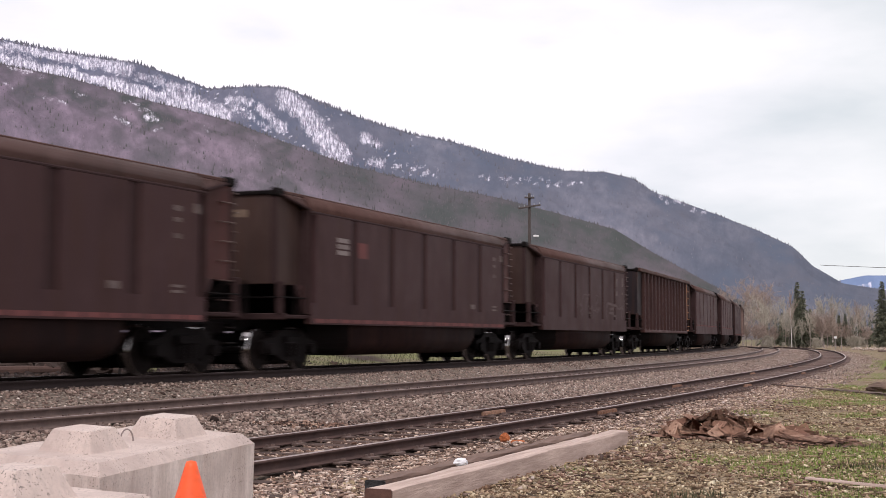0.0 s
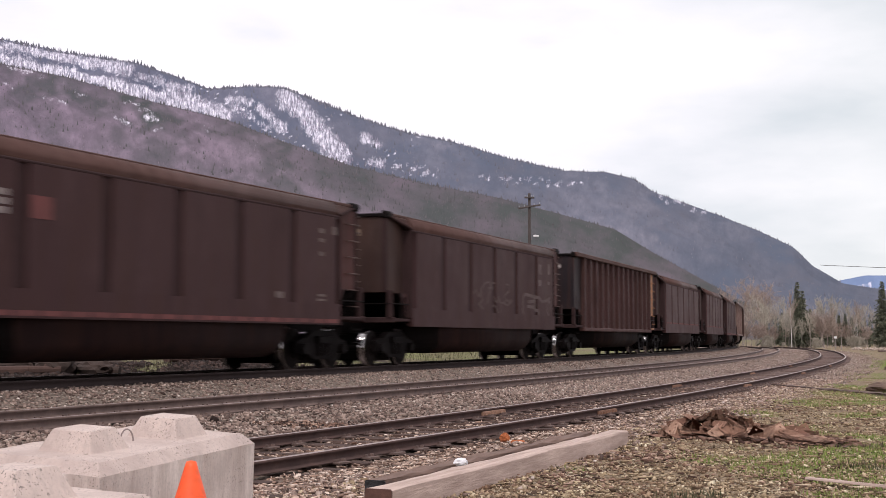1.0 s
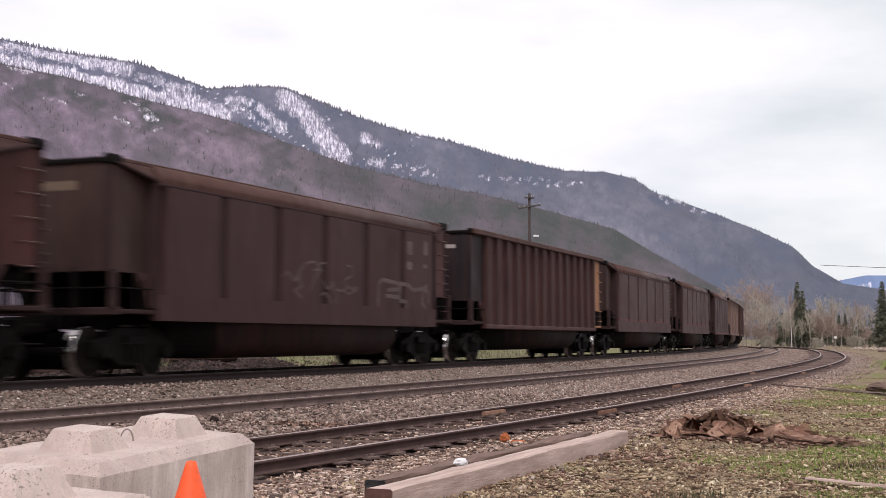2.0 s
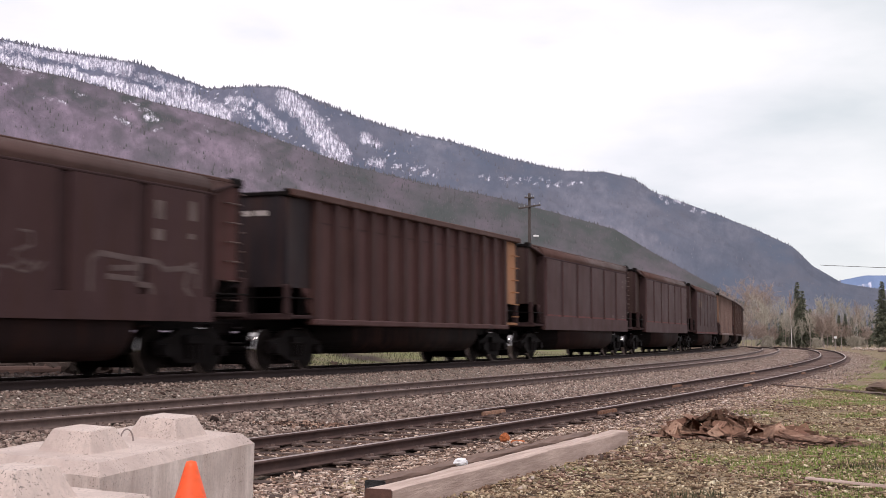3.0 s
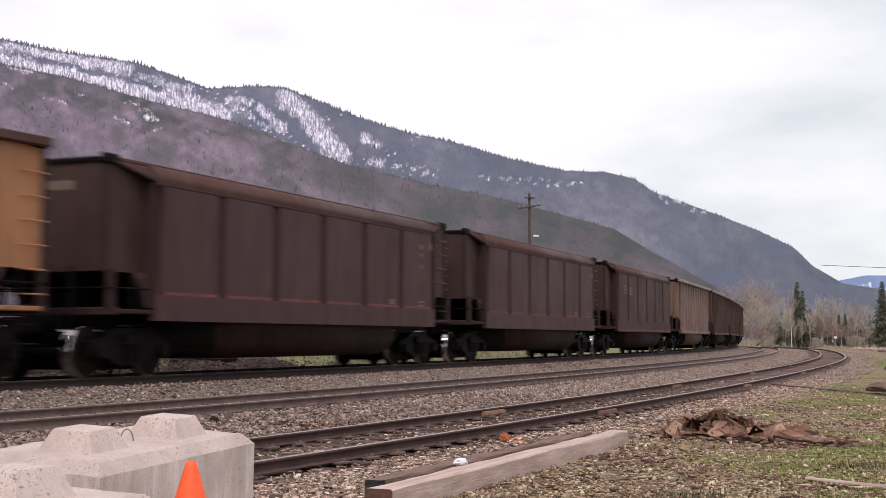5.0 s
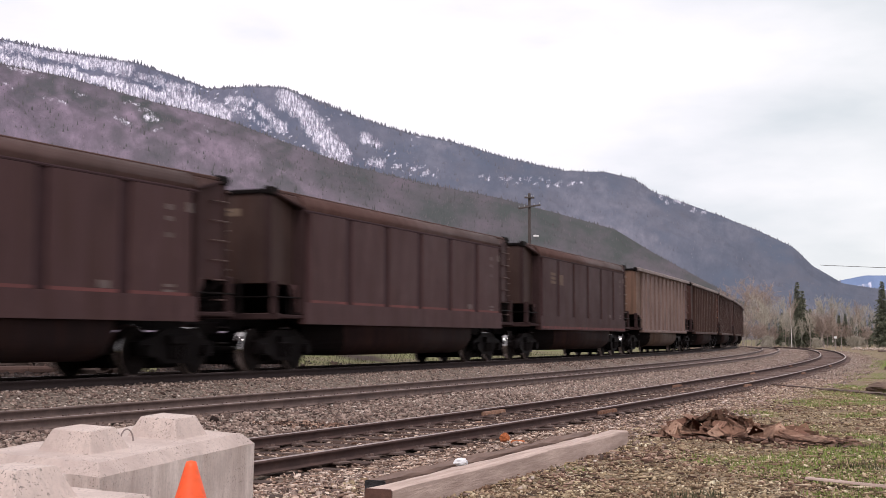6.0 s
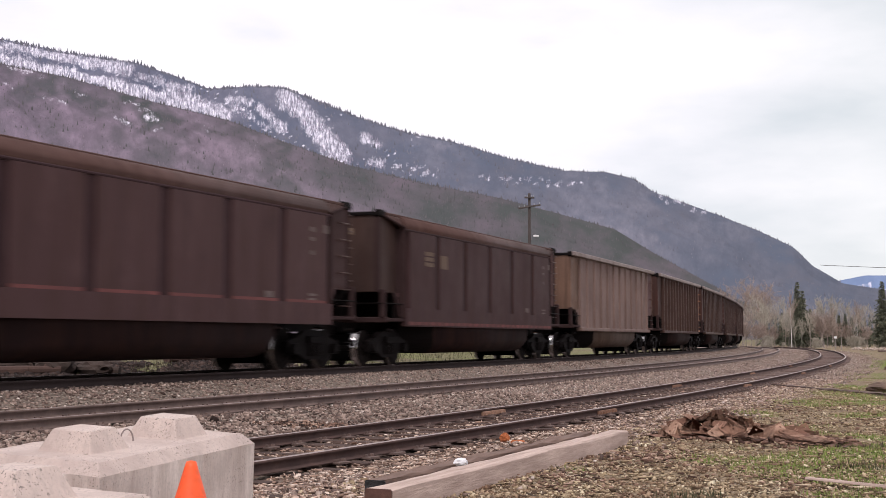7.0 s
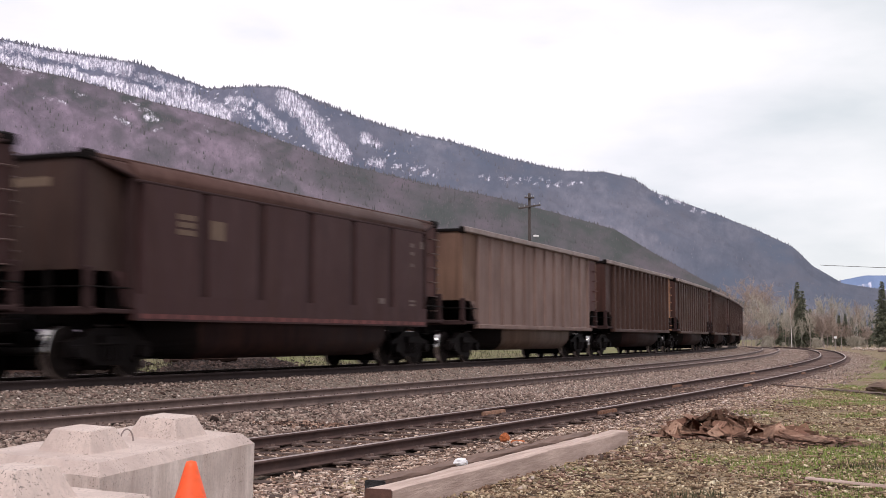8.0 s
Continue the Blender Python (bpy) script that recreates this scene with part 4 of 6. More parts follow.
def end_wall(car, sign, y_in, floor_z, mat, mat_side):
    e = END[sign]
    part("end_wall", boxed(min(e, e - sign * 0.07), max(e, e - sign * 0.07), -y_in, y_in, floor_z, TOP - 0.04, 0.01), mat, car)
    for side in (-1, 1):
        part("end_panel", boxed(min(e - sign * 0.07, e - sign * 1.34), max(e - sign * 0.07, e - sign * 1.34), min(side * y_in, side * (y_in - 0.06)), max(side * y_in, side * (y_in - 0.06)), floor_z, TOP - 0.04), mat_side, car)
    part("end_chord", boxed(min(e + sign * 0.05, e - sign * 0.1), max(e + sign * 0.05, e - sign * 0.1), -y_in - 0.06, y_in + 0.06, TOP - 0.09, TOP, 0.015), MAT["black"], car)
    for side in (-1, 1):
        part("corner_cap", boxed(min(e + sign * 0.06, e - sign * 0.34), max(e + sign * 0.06, e - sign * 0.34), min(side * (y_in - 0.1), side * (y_in + 0.05)), max(side * (y_in - 0.1), side * (y_in + 0.05)), TOP - 0.13, TOP + 0.055, 0.03), MAT["black"], car)
        part("corner_angle", boxed(min(e + sign * 0.012, e - sign * 0.10), max(e + sign * 0.012, e - sign * 0.10), min(side * (y_in - 0.10), side * (y_in + 0.012)), max(side * (y_in - 0.10), side * (y_in + 0.012)), floor_z, TOP - 0.10, 0.008), mat if y_in > 1.4 else MAT["strip"], car)


def coal_load(car, half_len, half_w, seed):
    rng = np.random.default_rng(seed)
    nx, ny = 60, 12
    bm = bmesh.new()
    grid = []
    for i in range(nx + 1):
        row = []
        for j in range(ny + 1):
            x, y = -half_len + 2 * half_len * i / nx, -half_w + 2 * half_w * j / ny
            crown = (1 - (y / half_w) ** 2) * min(1, (half_len - abs(x)) / 2.0)
            z = TOP - 0.32 + 0.34 * crown + 0.05 * rng.uniform(-1, 1) + 0.06 * math.sin(x * 1.7 + seed)
            row.append(bm.verts.new((x, y, z)))
        grid.append(row)
    for i in range(nx):
        for j in range(ny):
            bm.faces.new((grid[i][j], grid[i + 1][j], grid[i + 1][j + 1], grid[i][j + 1]))
    return part("coal_load", bm, MAT["coal"], car, "heaped black coal")


def tub(car, half_len, mat, bottom=0.25):
    """The rounded trough hanging between the trucks."""
    prof = [(-1.40, 1.0), (-1.38, 0.80)]
    for k in range(7):
        a = math.pi / 2 * k / 6
        prof.append((-0.88 - 0.5 * math.cos(a), bottom + 0.42 - 0.42 * math.sin(a)))
    prof = prof + [(-y, z) for y, z in prof[::-1]]
    bm = prism(prof, -half_len, half_len)
    for v in bm.verts:
        if v.co.z < 0.72:
            v.co.x *= 1 - 0.05 * (0.72 - v.co.z) / 0.42
    for e in (-1, 1):
        # the end draws in towards the centre sill and turns up
        end = bmesh.new()
        a = [end.verts.new((e * half_len * (1 - 0.05 * max(0.0, 0.72 - z) / 0.42), y, z)) for y, z in prof]
        b = [end.verts.new((e * (half_len + 0.75), y * 0.5, max(z, bottom + 0.12) if z < 0.9 else z)) for y, z in prof]
        for i in range(len(prof) - 1):
            end.faces.new((a[i], a[i + 1], b[i + 1], b[i]))
        end.faces.new(b)
        bmesh.ops.recalc_face_normals(end, faces=end.faces)
        # the black here stands for shade on the drawn-in end
        part("tub_end", end, MAT["black"], car, "drawn-in trough end, blackened to stand for shade")
    for f in bm.faces:
        f.smooth = abs(f.normal.x) < 0.5
    return part("tub", bm, mat, car, "rounded steel trough between the trucks")


def smooth_car(label, mats, seed, extras=None):
    """Bathtub gondola: six broad panels a side, rounded top edge."""
    car = thing("coal_car", label, "rail car", "coal train")
    floor_z, y_in, x_in = 1.78, 1.27, HALF - 1.12
    # body wall behind the panels, with its rounded top
    for side in (-1, 1):
        prof = [(1.36, 0.98), (1.42, 0.98), (1.42, 3.33)]
        for k in range(1, 8):
            a = math.pi / 2 * k / 7
            prof.append((1.20 + 0.32 * math.cos(a), 3.40 + (TOP - 3.40) * math.sin(a)))
        prof += [(1.14, TOP - 0.02), (1.14, 3.66), (1.36, 3.36)]
        bm = prism([(side * y, z) for y, z in prof], -x_in, x_in)
        for f in bm.faces:
            f.smooth = f.calc_center_median().z > 3.36 and abs(f.normal.x) < 0.5
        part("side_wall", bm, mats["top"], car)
        part("side_sill", boxed(-x_in - 0.02, x_in + 0.02, min(side * 1.40, side * 1.56), max(side * 1.40, side * 1.549), 0.95, 1.41), mats["side"], car)
        part("top_ledge", boxed(-x_in, x_in, min(side * 1.40, side * 1.54), max(side * 1.40, side * 1.54), 3.335, 3.40, 0.02), mats.get("strip", MAT["strip"]), car)
        edge = np.linspace(-x_in + 0.05, x_in - 0.05, 7)
        # posts added to fill the panel gaps; their dark colour paints groove shade
        for a in edge[1:-1]:
            part("post", boxed(a - 0.13, a + 0.13, min(side * 1.40, side * 1.515), max(side * 1.40, side * 1.515), 1.40, 3.34, 0.02), mats.get("strip", MAT["strip"]), car)
        for a, b in zip(edge[:-1], edge[1:]):
            bm = boxed(a + 0.125, b - 0.125, min(side * 1.41, side * 1.552), max(side * 1.41, side * 1.552), 1.405, 3.345)
            for v in bm.verts:
                if abs(v.co.y) > 1.5:
                    v.co.x += 0.03 if v.co.x < (a + b) / 2 else -0.03
            part("panel", bm, mats["side"], car)
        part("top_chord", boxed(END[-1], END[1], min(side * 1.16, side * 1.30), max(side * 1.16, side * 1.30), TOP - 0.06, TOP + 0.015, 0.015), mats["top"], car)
        for e in (-1, 1):
            part("corner_post", boxed(min(e * x_in, e * (x_in + 0.07)), max(e * x_in, e * (x_in + 0.07)), min(side * 1.20, side * 1.53), max(side * 1.20, side * 1.53), 1.15, 3.40, 0.02), MAT["strip"], car)
            part("corner_trim", rod(bmesh.new(), (END[e] - e * 0.02, side * 1.25, TOP - 0.03), (e * x_in, side * 1.50, 3.42), 0.035, sides=8), MAT["strip"], car)
            bm = bmesh.new()
            tri = [bm.verts.new(p) for p in ((END[e] - e * 0.02, side * 1.24, TOP - 0.02), (e * x_in, side * 1.49, 3.42), (e * x_in, side * 1.38, 3.64), (e * x_in, side * 1.22, TOP - 0.01))]
            bm.faces.new(tri)
            bmesh.ops.solidify(bm, geom=bm.faces[:], thickness=0.02)
            part("corner_sheet", bm, mats["top"], car)
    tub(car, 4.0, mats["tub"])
    for e in (-1, 1):
        end_wall(car, e, y_in, floor_z, mats["end"], mats["end_side"] if e > 0 else mats["end"])
        end_gear(car, e, 1.40, mats, floor_z)
        part("centre_sill", boxed(min(e * 4.6, e * HALF), max(e * 4.6, e * HALF), -0.3, 0.3, 0.80, 1.05), mats["under"], car)
    coal_load(car, HALF - 0.1, 1.13, seed)
    add_truck(car, -TRUCK_X)
    add_truck(car, TRUCK_X)
    return car


def ribbed_car(label, mats, seed, ribs, rear_panel=None, depth=0.12):
    """Gondola with many outside ribs and straight top rails."""
    car = thing("coal_car", label, "rail car", "coal train")
    floor_z, y_in, x_in = 1.72, 1.42, HALF - 1.1
    wide = 0.115 if "rib" in mats else 0.075
    for side in (-1, 1):
        part("side_wall", boxed(-x_in, x_in, min(side * 1.38, side * 1.44), max(side * 1.38, side * 1.44), 1.0, TOP - 0.03), mats["side"], car)
        part("side_sill", boxed(-x_in - 0.1, x_in + 0.1, min(side * 1.36, side * 1.58), max(side * 1.36, side * 1.58), 0.93, 1.06, 0.02), mats["side"], car)
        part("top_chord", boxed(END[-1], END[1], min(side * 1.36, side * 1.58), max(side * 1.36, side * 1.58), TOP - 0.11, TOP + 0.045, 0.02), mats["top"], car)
        for x in np.linspace(-x_in + 0.06, x_in - 0.06, ribs):
            bm = boxed(x - wide, x + wide, min(side * 1.43, side * (1.44 + depth)), max(side * 1.43, side * (1.44 + depth)), 1.06, TOP - 0.12)
            for v in bm.verts:
                if abs(v.co.y) > 1.5:
                    v.co.x = x + (v.co.x - x) * 0.7
            part("rib", bm, mats.get("rib", mats["side"]), car)
        part("weld_seam", boxed(-x_in, x_in, min(side * 1.44, side * 1.448), max(side * 1.44, side * 1.448), 3.16, 3.20), mats.get("rib", mats["side"]), car)
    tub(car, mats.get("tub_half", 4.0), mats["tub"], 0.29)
    for e in (-1, 1):
        end_wall(car, e, y_in, floor_z, mats["end"], rear_panel if (rear_panel and e > 0) else mats["end"])
        end_gear(car, e, y_in, dict(mats, ladder=rear_panel) if rear_panel and e > 0 else mats, floor_z)
        part("centre_sill", boxed(min(e * 4.5, e * HALF), max(e * 4.5, e * HALF), -0.3, 0.3, 0.80, 1.05), mats["under"], car)
    coal_load(car, HALF - 0.1, 1.33, seed)
    add_truck(car, -TRUCK_X)
    add_truck(car, TRUCK_X)
    return car


def mark(car, name, x0, x1, z0, z1, y=-1.553, mat="marking", label=""):
    return part(name, boxed(x0, x1, y - 0.004, y + 0.004, z0, z1), MAT[mat], car, label)


def red_dashes(car, count, z=0.985, h=0.085):
    x_in = HALF - 1.2
    edge = np.linspace(-x_in, x_in, count + 1)
    for a, b in zip(edge[:-1], edge[1:]):
        mark(car, "stripe", a + 0.05, b - 0.05, z, z + h, -1.562, "stripe", "faded red reflective stripe")


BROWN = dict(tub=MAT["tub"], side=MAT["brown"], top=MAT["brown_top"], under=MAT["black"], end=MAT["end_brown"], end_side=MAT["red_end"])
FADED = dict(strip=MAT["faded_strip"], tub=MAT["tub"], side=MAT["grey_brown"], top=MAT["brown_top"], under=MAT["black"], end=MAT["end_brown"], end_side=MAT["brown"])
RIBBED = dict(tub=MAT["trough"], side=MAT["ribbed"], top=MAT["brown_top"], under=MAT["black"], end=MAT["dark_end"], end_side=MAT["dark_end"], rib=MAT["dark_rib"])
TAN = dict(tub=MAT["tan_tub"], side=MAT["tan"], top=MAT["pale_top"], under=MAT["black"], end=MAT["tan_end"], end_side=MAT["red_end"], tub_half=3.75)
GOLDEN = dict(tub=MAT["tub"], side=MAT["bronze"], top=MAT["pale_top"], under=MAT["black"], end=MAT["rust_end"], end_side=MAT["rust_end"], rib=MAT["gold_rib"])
REDDISH = dict(GOLDEN, side=MAT["gold_brown"])


def side_marks(car, logo=True, numbers=True, first="marking", second="marking_tan"):
    """White blocks where faded letters and numbers stand."""
    if logo:
        for k in range(3):
            mark(car, "marking", -4.92, -4.36, 2.52 + k * 0.14, 2.62 + k * 0.14, mat=first)
        mark(car, "marking", -3.86, -3.38, 2.50, 2.86, mat=second)
    if numbers:
        for x, z, w, h in ((5.15, 2.95, 0.20, 0.10), (5.75, 2.95, 0.18, 0.18), (5.15, 2.75, 0.20, 0.08), (5.15, 2.45, 0.20, 0.09), (3.35, 1.48, 0.3, 0.13), (5.1, 1.46, 0.34, 0.05), (5.1, 1.56, 0.34, 0.05), (5.1, 1.36, 0.34, 0.05)):
            mark(car, "marking", x, x + w, z, z + h)


CARS = []
c0 = smooth_car("brown steel coal gondola with red dashes along the sill", BROWN, 1)
red_dashes(c0, 22), side_marks(c0, False)
c1 = smooth_car("brown steel coal gondola with faded white emblem", BROWN, 2)
red_dashes(c1, 20), side_marks(c1, first="emblem", second="stripe")
c2 = smooth_car("faded grey-brown coal gondola with smeared graffiti", BROWN, 3)
side_marks(c2, False, False)
c3 = ribbed_car("dark ribbed coal gondola with an orange end panel", RIBBED, 4, 14, MAT["orange_end"])
c4 = smooth_car("faded grey-brown coal gondola with thin red lines", FADED, 5)
side_marks(c4, False)
c5 = smooth_car("faded coal gondola with thin red lines on its panels", FADED, 6)
side_marks(c5, False)
c6 = smooth_car("brown coal gondola with yellowed emblem and red dashes", BROWN, 7)
red_dashes(c6, 26), side_marks(c6, first="marking_tan")
c7 = ribbed_car("dusty tan coal gondola with slender ribs", TAN, 8, 12, MAT["red_end"], 0.07)
c8 = ribbed_car("golden brown ribbed coal gondola, skylight painted pale on its dusty top rail", REDDISH, 9, 14, MAT["orange_end"])
c9 = ribbed_car("bronze brown coal gondola with shallow ribs", GOLDEN, 10, 14, None, 0.05)
c10 = copy_thing(c9, Matrix())
c11 = copy_thing(c9, Matrix())
c12 = copy_thing(c9, Matrix())
CARS = [c0, c1, c2, c3, c4, c5, c6, c7, c8, c9, c10, c11, c12]
for a, b in zip(np.linspace(-HALF + 1.2, HALF - 1.2, 7)[:-1], np.linspace(-HALF + 1.2, HALF - 1.2, 7)[1:]):
    for cc in (c4, c5):
        mark(cc, "stripe", a + 0.17, b - 0.17, 1.405, 1.468, -1.5545, "stripe", "thin faded red line")
for cc in (c0, c1, c2, c4, c5, c6):
    part("number_bar", boxed(-HALF - 0.004, -HALF + 0.004, -0.6, 0.2, 3.2, 3.36), MAT["marking_tan"], cc, "faded number on the end wall")
for ya, yb in ((-0.95, -0.62), (-0.55, -0.32), (-0.25, 0.08)):
    part("number_bar", boxed(-HALF - 0.006, -HALF + 0.004, ya, yb, 3.24, 3.35), MAT["white_mark"], c3, "white bar of a number on the end wall")

# smeared pale outlines of old paint on the third car
rng_p = np.random.default_rng(9)
for gx in (-1.0, 0.0, 0.9):
    for k in range(4):
        bm = bmesh.new()
        p = Vector((gx + rng_p.uniform(-0.45, 0.45), -1.556, 1.45 + rng_p.uniform(0, 0.75)))
        for _ in range(4):
            q = p + Vector((rng_p.uniform(-0.35, 0.35), 0, rng_p.uniform(-0.22, 0.22)))
            q.z = min(max(q.z, 1.35), 2.3)
            rod(bm, p, q, 0.022, sides=4)
            p = q
        for v in bm.verts:
            v.co.y = -1.556 + (v.co.y + 1.556) * 0.15
        part("paint_stroke", bm, MAT["smear"], c2, "smeared pale paint line")
for outline in (((3.00, 2.10), (2.80, 1.98), (2.78, 1.42), (2.98, 1.22), (3.95, 1.22)), ((3.00, 2.10), (3.95, 2.04), (3.98, 1.90), (3.30, 1.86)),
                ((3.20, 1.72), (3.95, 1.70)), ((4.20, 2.05), (4.75, 2.02), (4.95, 1.90), (5.60, 1.96), (5.85, 2.05)), ((4.22, 1.28), (4.62, 1.24), (5.05, 1.18)),
                ((4.25, 2.00), (4.20, 1.62), (4.60, 1.60), (4.62, 1.30)), ((5.70, 2.00), (5.55, 1.62), (5.86, 1.36), (6.0, 1.24)), ((5.60, 1.95), (5.95, 1.90), (5.92, 1.60))):
    bm = bmesh.new()
    back = 0.12 if outline[0][0] < 4 else 0.32
    for (xa, za), (xb, zb) in zip(outline[:-1], outline[1:]):
        rod(bm, (xa - back, -1.556, za - 0.04), (xb - back, -1.556, zb - 0.04), 0.05, sides=6)
    for v in bm.verts:
        v.co.y = -1.556 + (v.co.y + 1.556) * 0.06
    part("paint_stroke", bm, MAT["smear"], c2, "smeared pale paint outline")
for x, z, w, h in ((4.35, 2.76, 0.26, 0.33), (5.36, 2.80, 0.2, 0.36), (4.33, 2.38, 0.26, 0.2), (5.33, 2.46, 0.18, 0.1)):
    mark(c2, "marking", x, x + w, z, z + h)

SPEED, REAR0 = 10.8617, 4.2753
# the train's lag behind an even run: seconds and metres
LAG = ((0, 0.5, 1.7, 2.8, 3.5, 4.5, 5.5, 6.0, 6.5, 7.0, 8.0), (0.0, 0.0, -0.02, 0.44, 0.36, 0.27, 0.17, 0.12, 0.03, -0.05, -0.17))


def run(t):
    """How far the train has come."""
    return SPEED * t - float(np.interp(t, *LAG))


def car_pose(i, t):
    mid = REAR0 + i * PITCH_CAR - run(t) - HALF
    x0, y0, _ = on_line(mid - TRUCK_X)
    x1, y1, _ = on_line(mid + TRUCK_X)
    return pose((x0 + x1) / 2, (y0 + y1) / 2, MAIN_TOP, 0, 0, math.degrees(math.atan2(y1 - y0, x1 - x0)))


def motions():
    """The train runs past; every axle turns as it rolls."""
    for i, car in enumerate(CARS):
        walk(car, [(t, car_pose(i, t)) for t in (0, 0.5, 1.0, 1.4, 1.7, 2.0, 2.4, 2.8, 3.2, 3.6, 4.0, 4.5, 5.0, 5.5, 6.0, 6.5, 7.0, 7.5, 8.0)])
    degrees_a_metre = math.degrees(1 / WHEEL_R)
    for car in CARS:
        for ob in car.children_recursive:
            if ob.name.startswith("wheelset"):
                x = ob.matrix_basis.translation.x
                walk(ob, [(k / FPS, pose(x, 0, WHEEL_R, 0, -degrees_a_metre * run(k / FPS), 0)) for k in range(8 * FPS + 1)])


# ---- concrete blocks and cone ----


def block(label, m, knobs, w=0.80, d=1.52, h=0.64, ch=0.06):
    ob = thing("concrete_block", label, "concrete block", "stacked concrete blocks")
    ob.matrix_basis = m
    rng = np.random.default_rng(int(w * 1000 + d * 100 + knobs[0][1] * 77))
    bm = bmesh.new()
    nx, ny = 10, 16
    # chamfered top, slightly uneven cast faces
    rings = ((0.0, 0.0), (0.0, h - ch), (ch, h), (ch + 0.02, h))
    rows = []
    for inset, z in rings:
        x, y = w / 2 - inset, d / 2 - inset
        pts = [(-x + 2 * x * i / nx, -y) for i in range(nx)] + [(x, -y + 2 * y * i / ny) for i in range(ny)]
        pts += [(x - 2 * x * i / nx, y) for i in range(nx)] + [(-x, y - 2 * y * i / ny) for i in range(ny)]
        rows.append([bm.verts.new((a + rng.uniform(-1, 1) * 0.0025, b + rng.uniform(-1, 1) * 0.0025, z - h + (rng.uniform(-1, 1) * 0.0025 if z > 0 else 0))) for a, b in pts])
    n = len(rows[0])
    for a, b in zip(rows[:-1], rows[1:]):
        for i in range(n):
            bm.faces.new((a[i], a[(i + 1) % n], b[(i + 1) % n], b[i]))
    bm.faces.new(rows[-1])
    bm.faces.new(rows[0][::-1])
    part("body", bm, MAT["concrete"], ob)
    for kx, ky, kw in knobs:
        bm = bmesh.new()
        prof = ((kw / 2 + 0.01, -0.006), (kw / 2, 0.004), (kw / 2 - 0.050, 0.108), (kw / 2 - 0.056, 0.114))
        rows = []
        for r, z in prof:
            c = r * 0.95
            pts = ((-c, -r), (c, -r), (r, -c), (r, c), (c, r), (-c, r), (-r, c), (-r, -c))
            rows.append([bm.verts.new((kx + a + rng.uniform(-1, 1) * 0.003, ky + b + rng.uniform(-1, 1) * 0.003, z)) for a, b in pts])
        for a, b in zip(rows[:-1], rows[1:]):
            for i in range(8):
                bm.faces.new((a[i], a[(i + 1) % 8], b[(i + 1) % 8], b[i]))
        bm.faces.new(rows[-1])
        part("knob", bm, MAT["concrete"], ob, "square tapered concrete knob")
    return ob


block_a = block("pale concrete block with two square knobs and lifting loop", pose(-1.80, 7.24, 0.63, 2.1, 2.5, -21.1), ((0.01, -0.34, 0.335), (0.06, 0.38, 0.335)), w=0.85)
bm = bmesh.new()
prev = None
for k in range(10):
    a = math.pi * k / 9
    p = Vector((0.0 + 0.036 * math.cos(a), 0.06 + 0.012 * math.cos(a), -0.01 + 0.075 * math.sin(a)))
    if prev is not None:
        rod(bm, prev, p, 0.0048, sides=6)
    prev = p
part("lifting_loop", bm, MAT["loop"], block_a, "bent rusty wire lifting loop")
block("pale concrete block with chipped edge", pose(-1.71, 4.33, 0.63, 0.5, 1.0, -27), ((0.02, 0.36, 0.31), (0.0, -0.38, 0.31)))


def traffic_cone(x, y):
    ob = thing("traffic_cone", "bright orange vinyl traffic cone beside the blocks", "cone")
    ob.matrix_basis = pose(x, y, 0)
    bm = bmesh.new()
    prev = None
    for r, z in ((0.29, 0.03), (0.25, 0.08), (0.118, 0.41), (0.064, 0.565), (0.026, 0.692), (0.020, 0.712), (0.0, 0.717)):
        ring = [bm.verts.new((max(r, 0.001) * math.cos(i * math.tau / 28), max(r, 0.001) * math.sin(i * math.tau / 28), z)) for i in range(28)]
        if prev:
            for i in range(28):
                bm.faces.new((prev[i], prev[(i + 1) % 28], ring[(i + 1) % 28], ring[i])).smooth = True
        prev = ring
    part("cone", bm, MAT["cone"], ob)
    part("base", boxed(-0.34, 0.34, -0.34, 0.34, 0.0, 0.035, 0.012), MAT["cone"], ob)


traffic_cone(-1.008, 5.2)

# ---- timbers and yard clutter ----


def timber(name, label, a, b, w, h, mat, z=0.0, category="timber", wobble=0.006, seed=0, cut="end_grain"):
    """A sawn beam from a to b in the plan, with worn edges and dark end grain."""
    rng = np.random.default_rng(seed)
    ob = thing(name, label, category)
    a, b = Vector(a), Vector(b)
    ln = (b - a).length
    ob.matrix_basis = pose(a.x, a.y, z, 0, 0, math.degrees(math.atan2(b.y - a.y, b.x - a.x)))
    bm = bmesh.new()
    prof = ((-w / 2, 0.0), (w / 2, 0.0), (w / 2, h - 0.012), (w / 2 - 0.012, h), (-w / 2 + 0.012, h), (-w / 2, h - 0.012))
    n = max(4, int(ln / 0.25))
    rows = [[bm.verts.new((ln * i / n, y + rng.uniform(-1, 1) * wobble, zz + rng.uniform(-1, 1) * wobble * (zz > 0))) for y, zz in prof] for i in range(n + 1)]
    for p, q in zip(rows[:-1], rows[1:]):
        for i in range(6):
            bm.faces.new((p[i], p[(i + 1) % 6], q[(i + 1) % 6], q[i]))
    bm.faces.new(rows[-1])
    bmesh.ops.recalc_face_normals(bm, faces=bm.faces)
    part("beam", bm, mat, ob)
    part("end_grain", prism(prof, -0.012, 0.004), MAT[cut], ob, "dark cut end")
    return ob


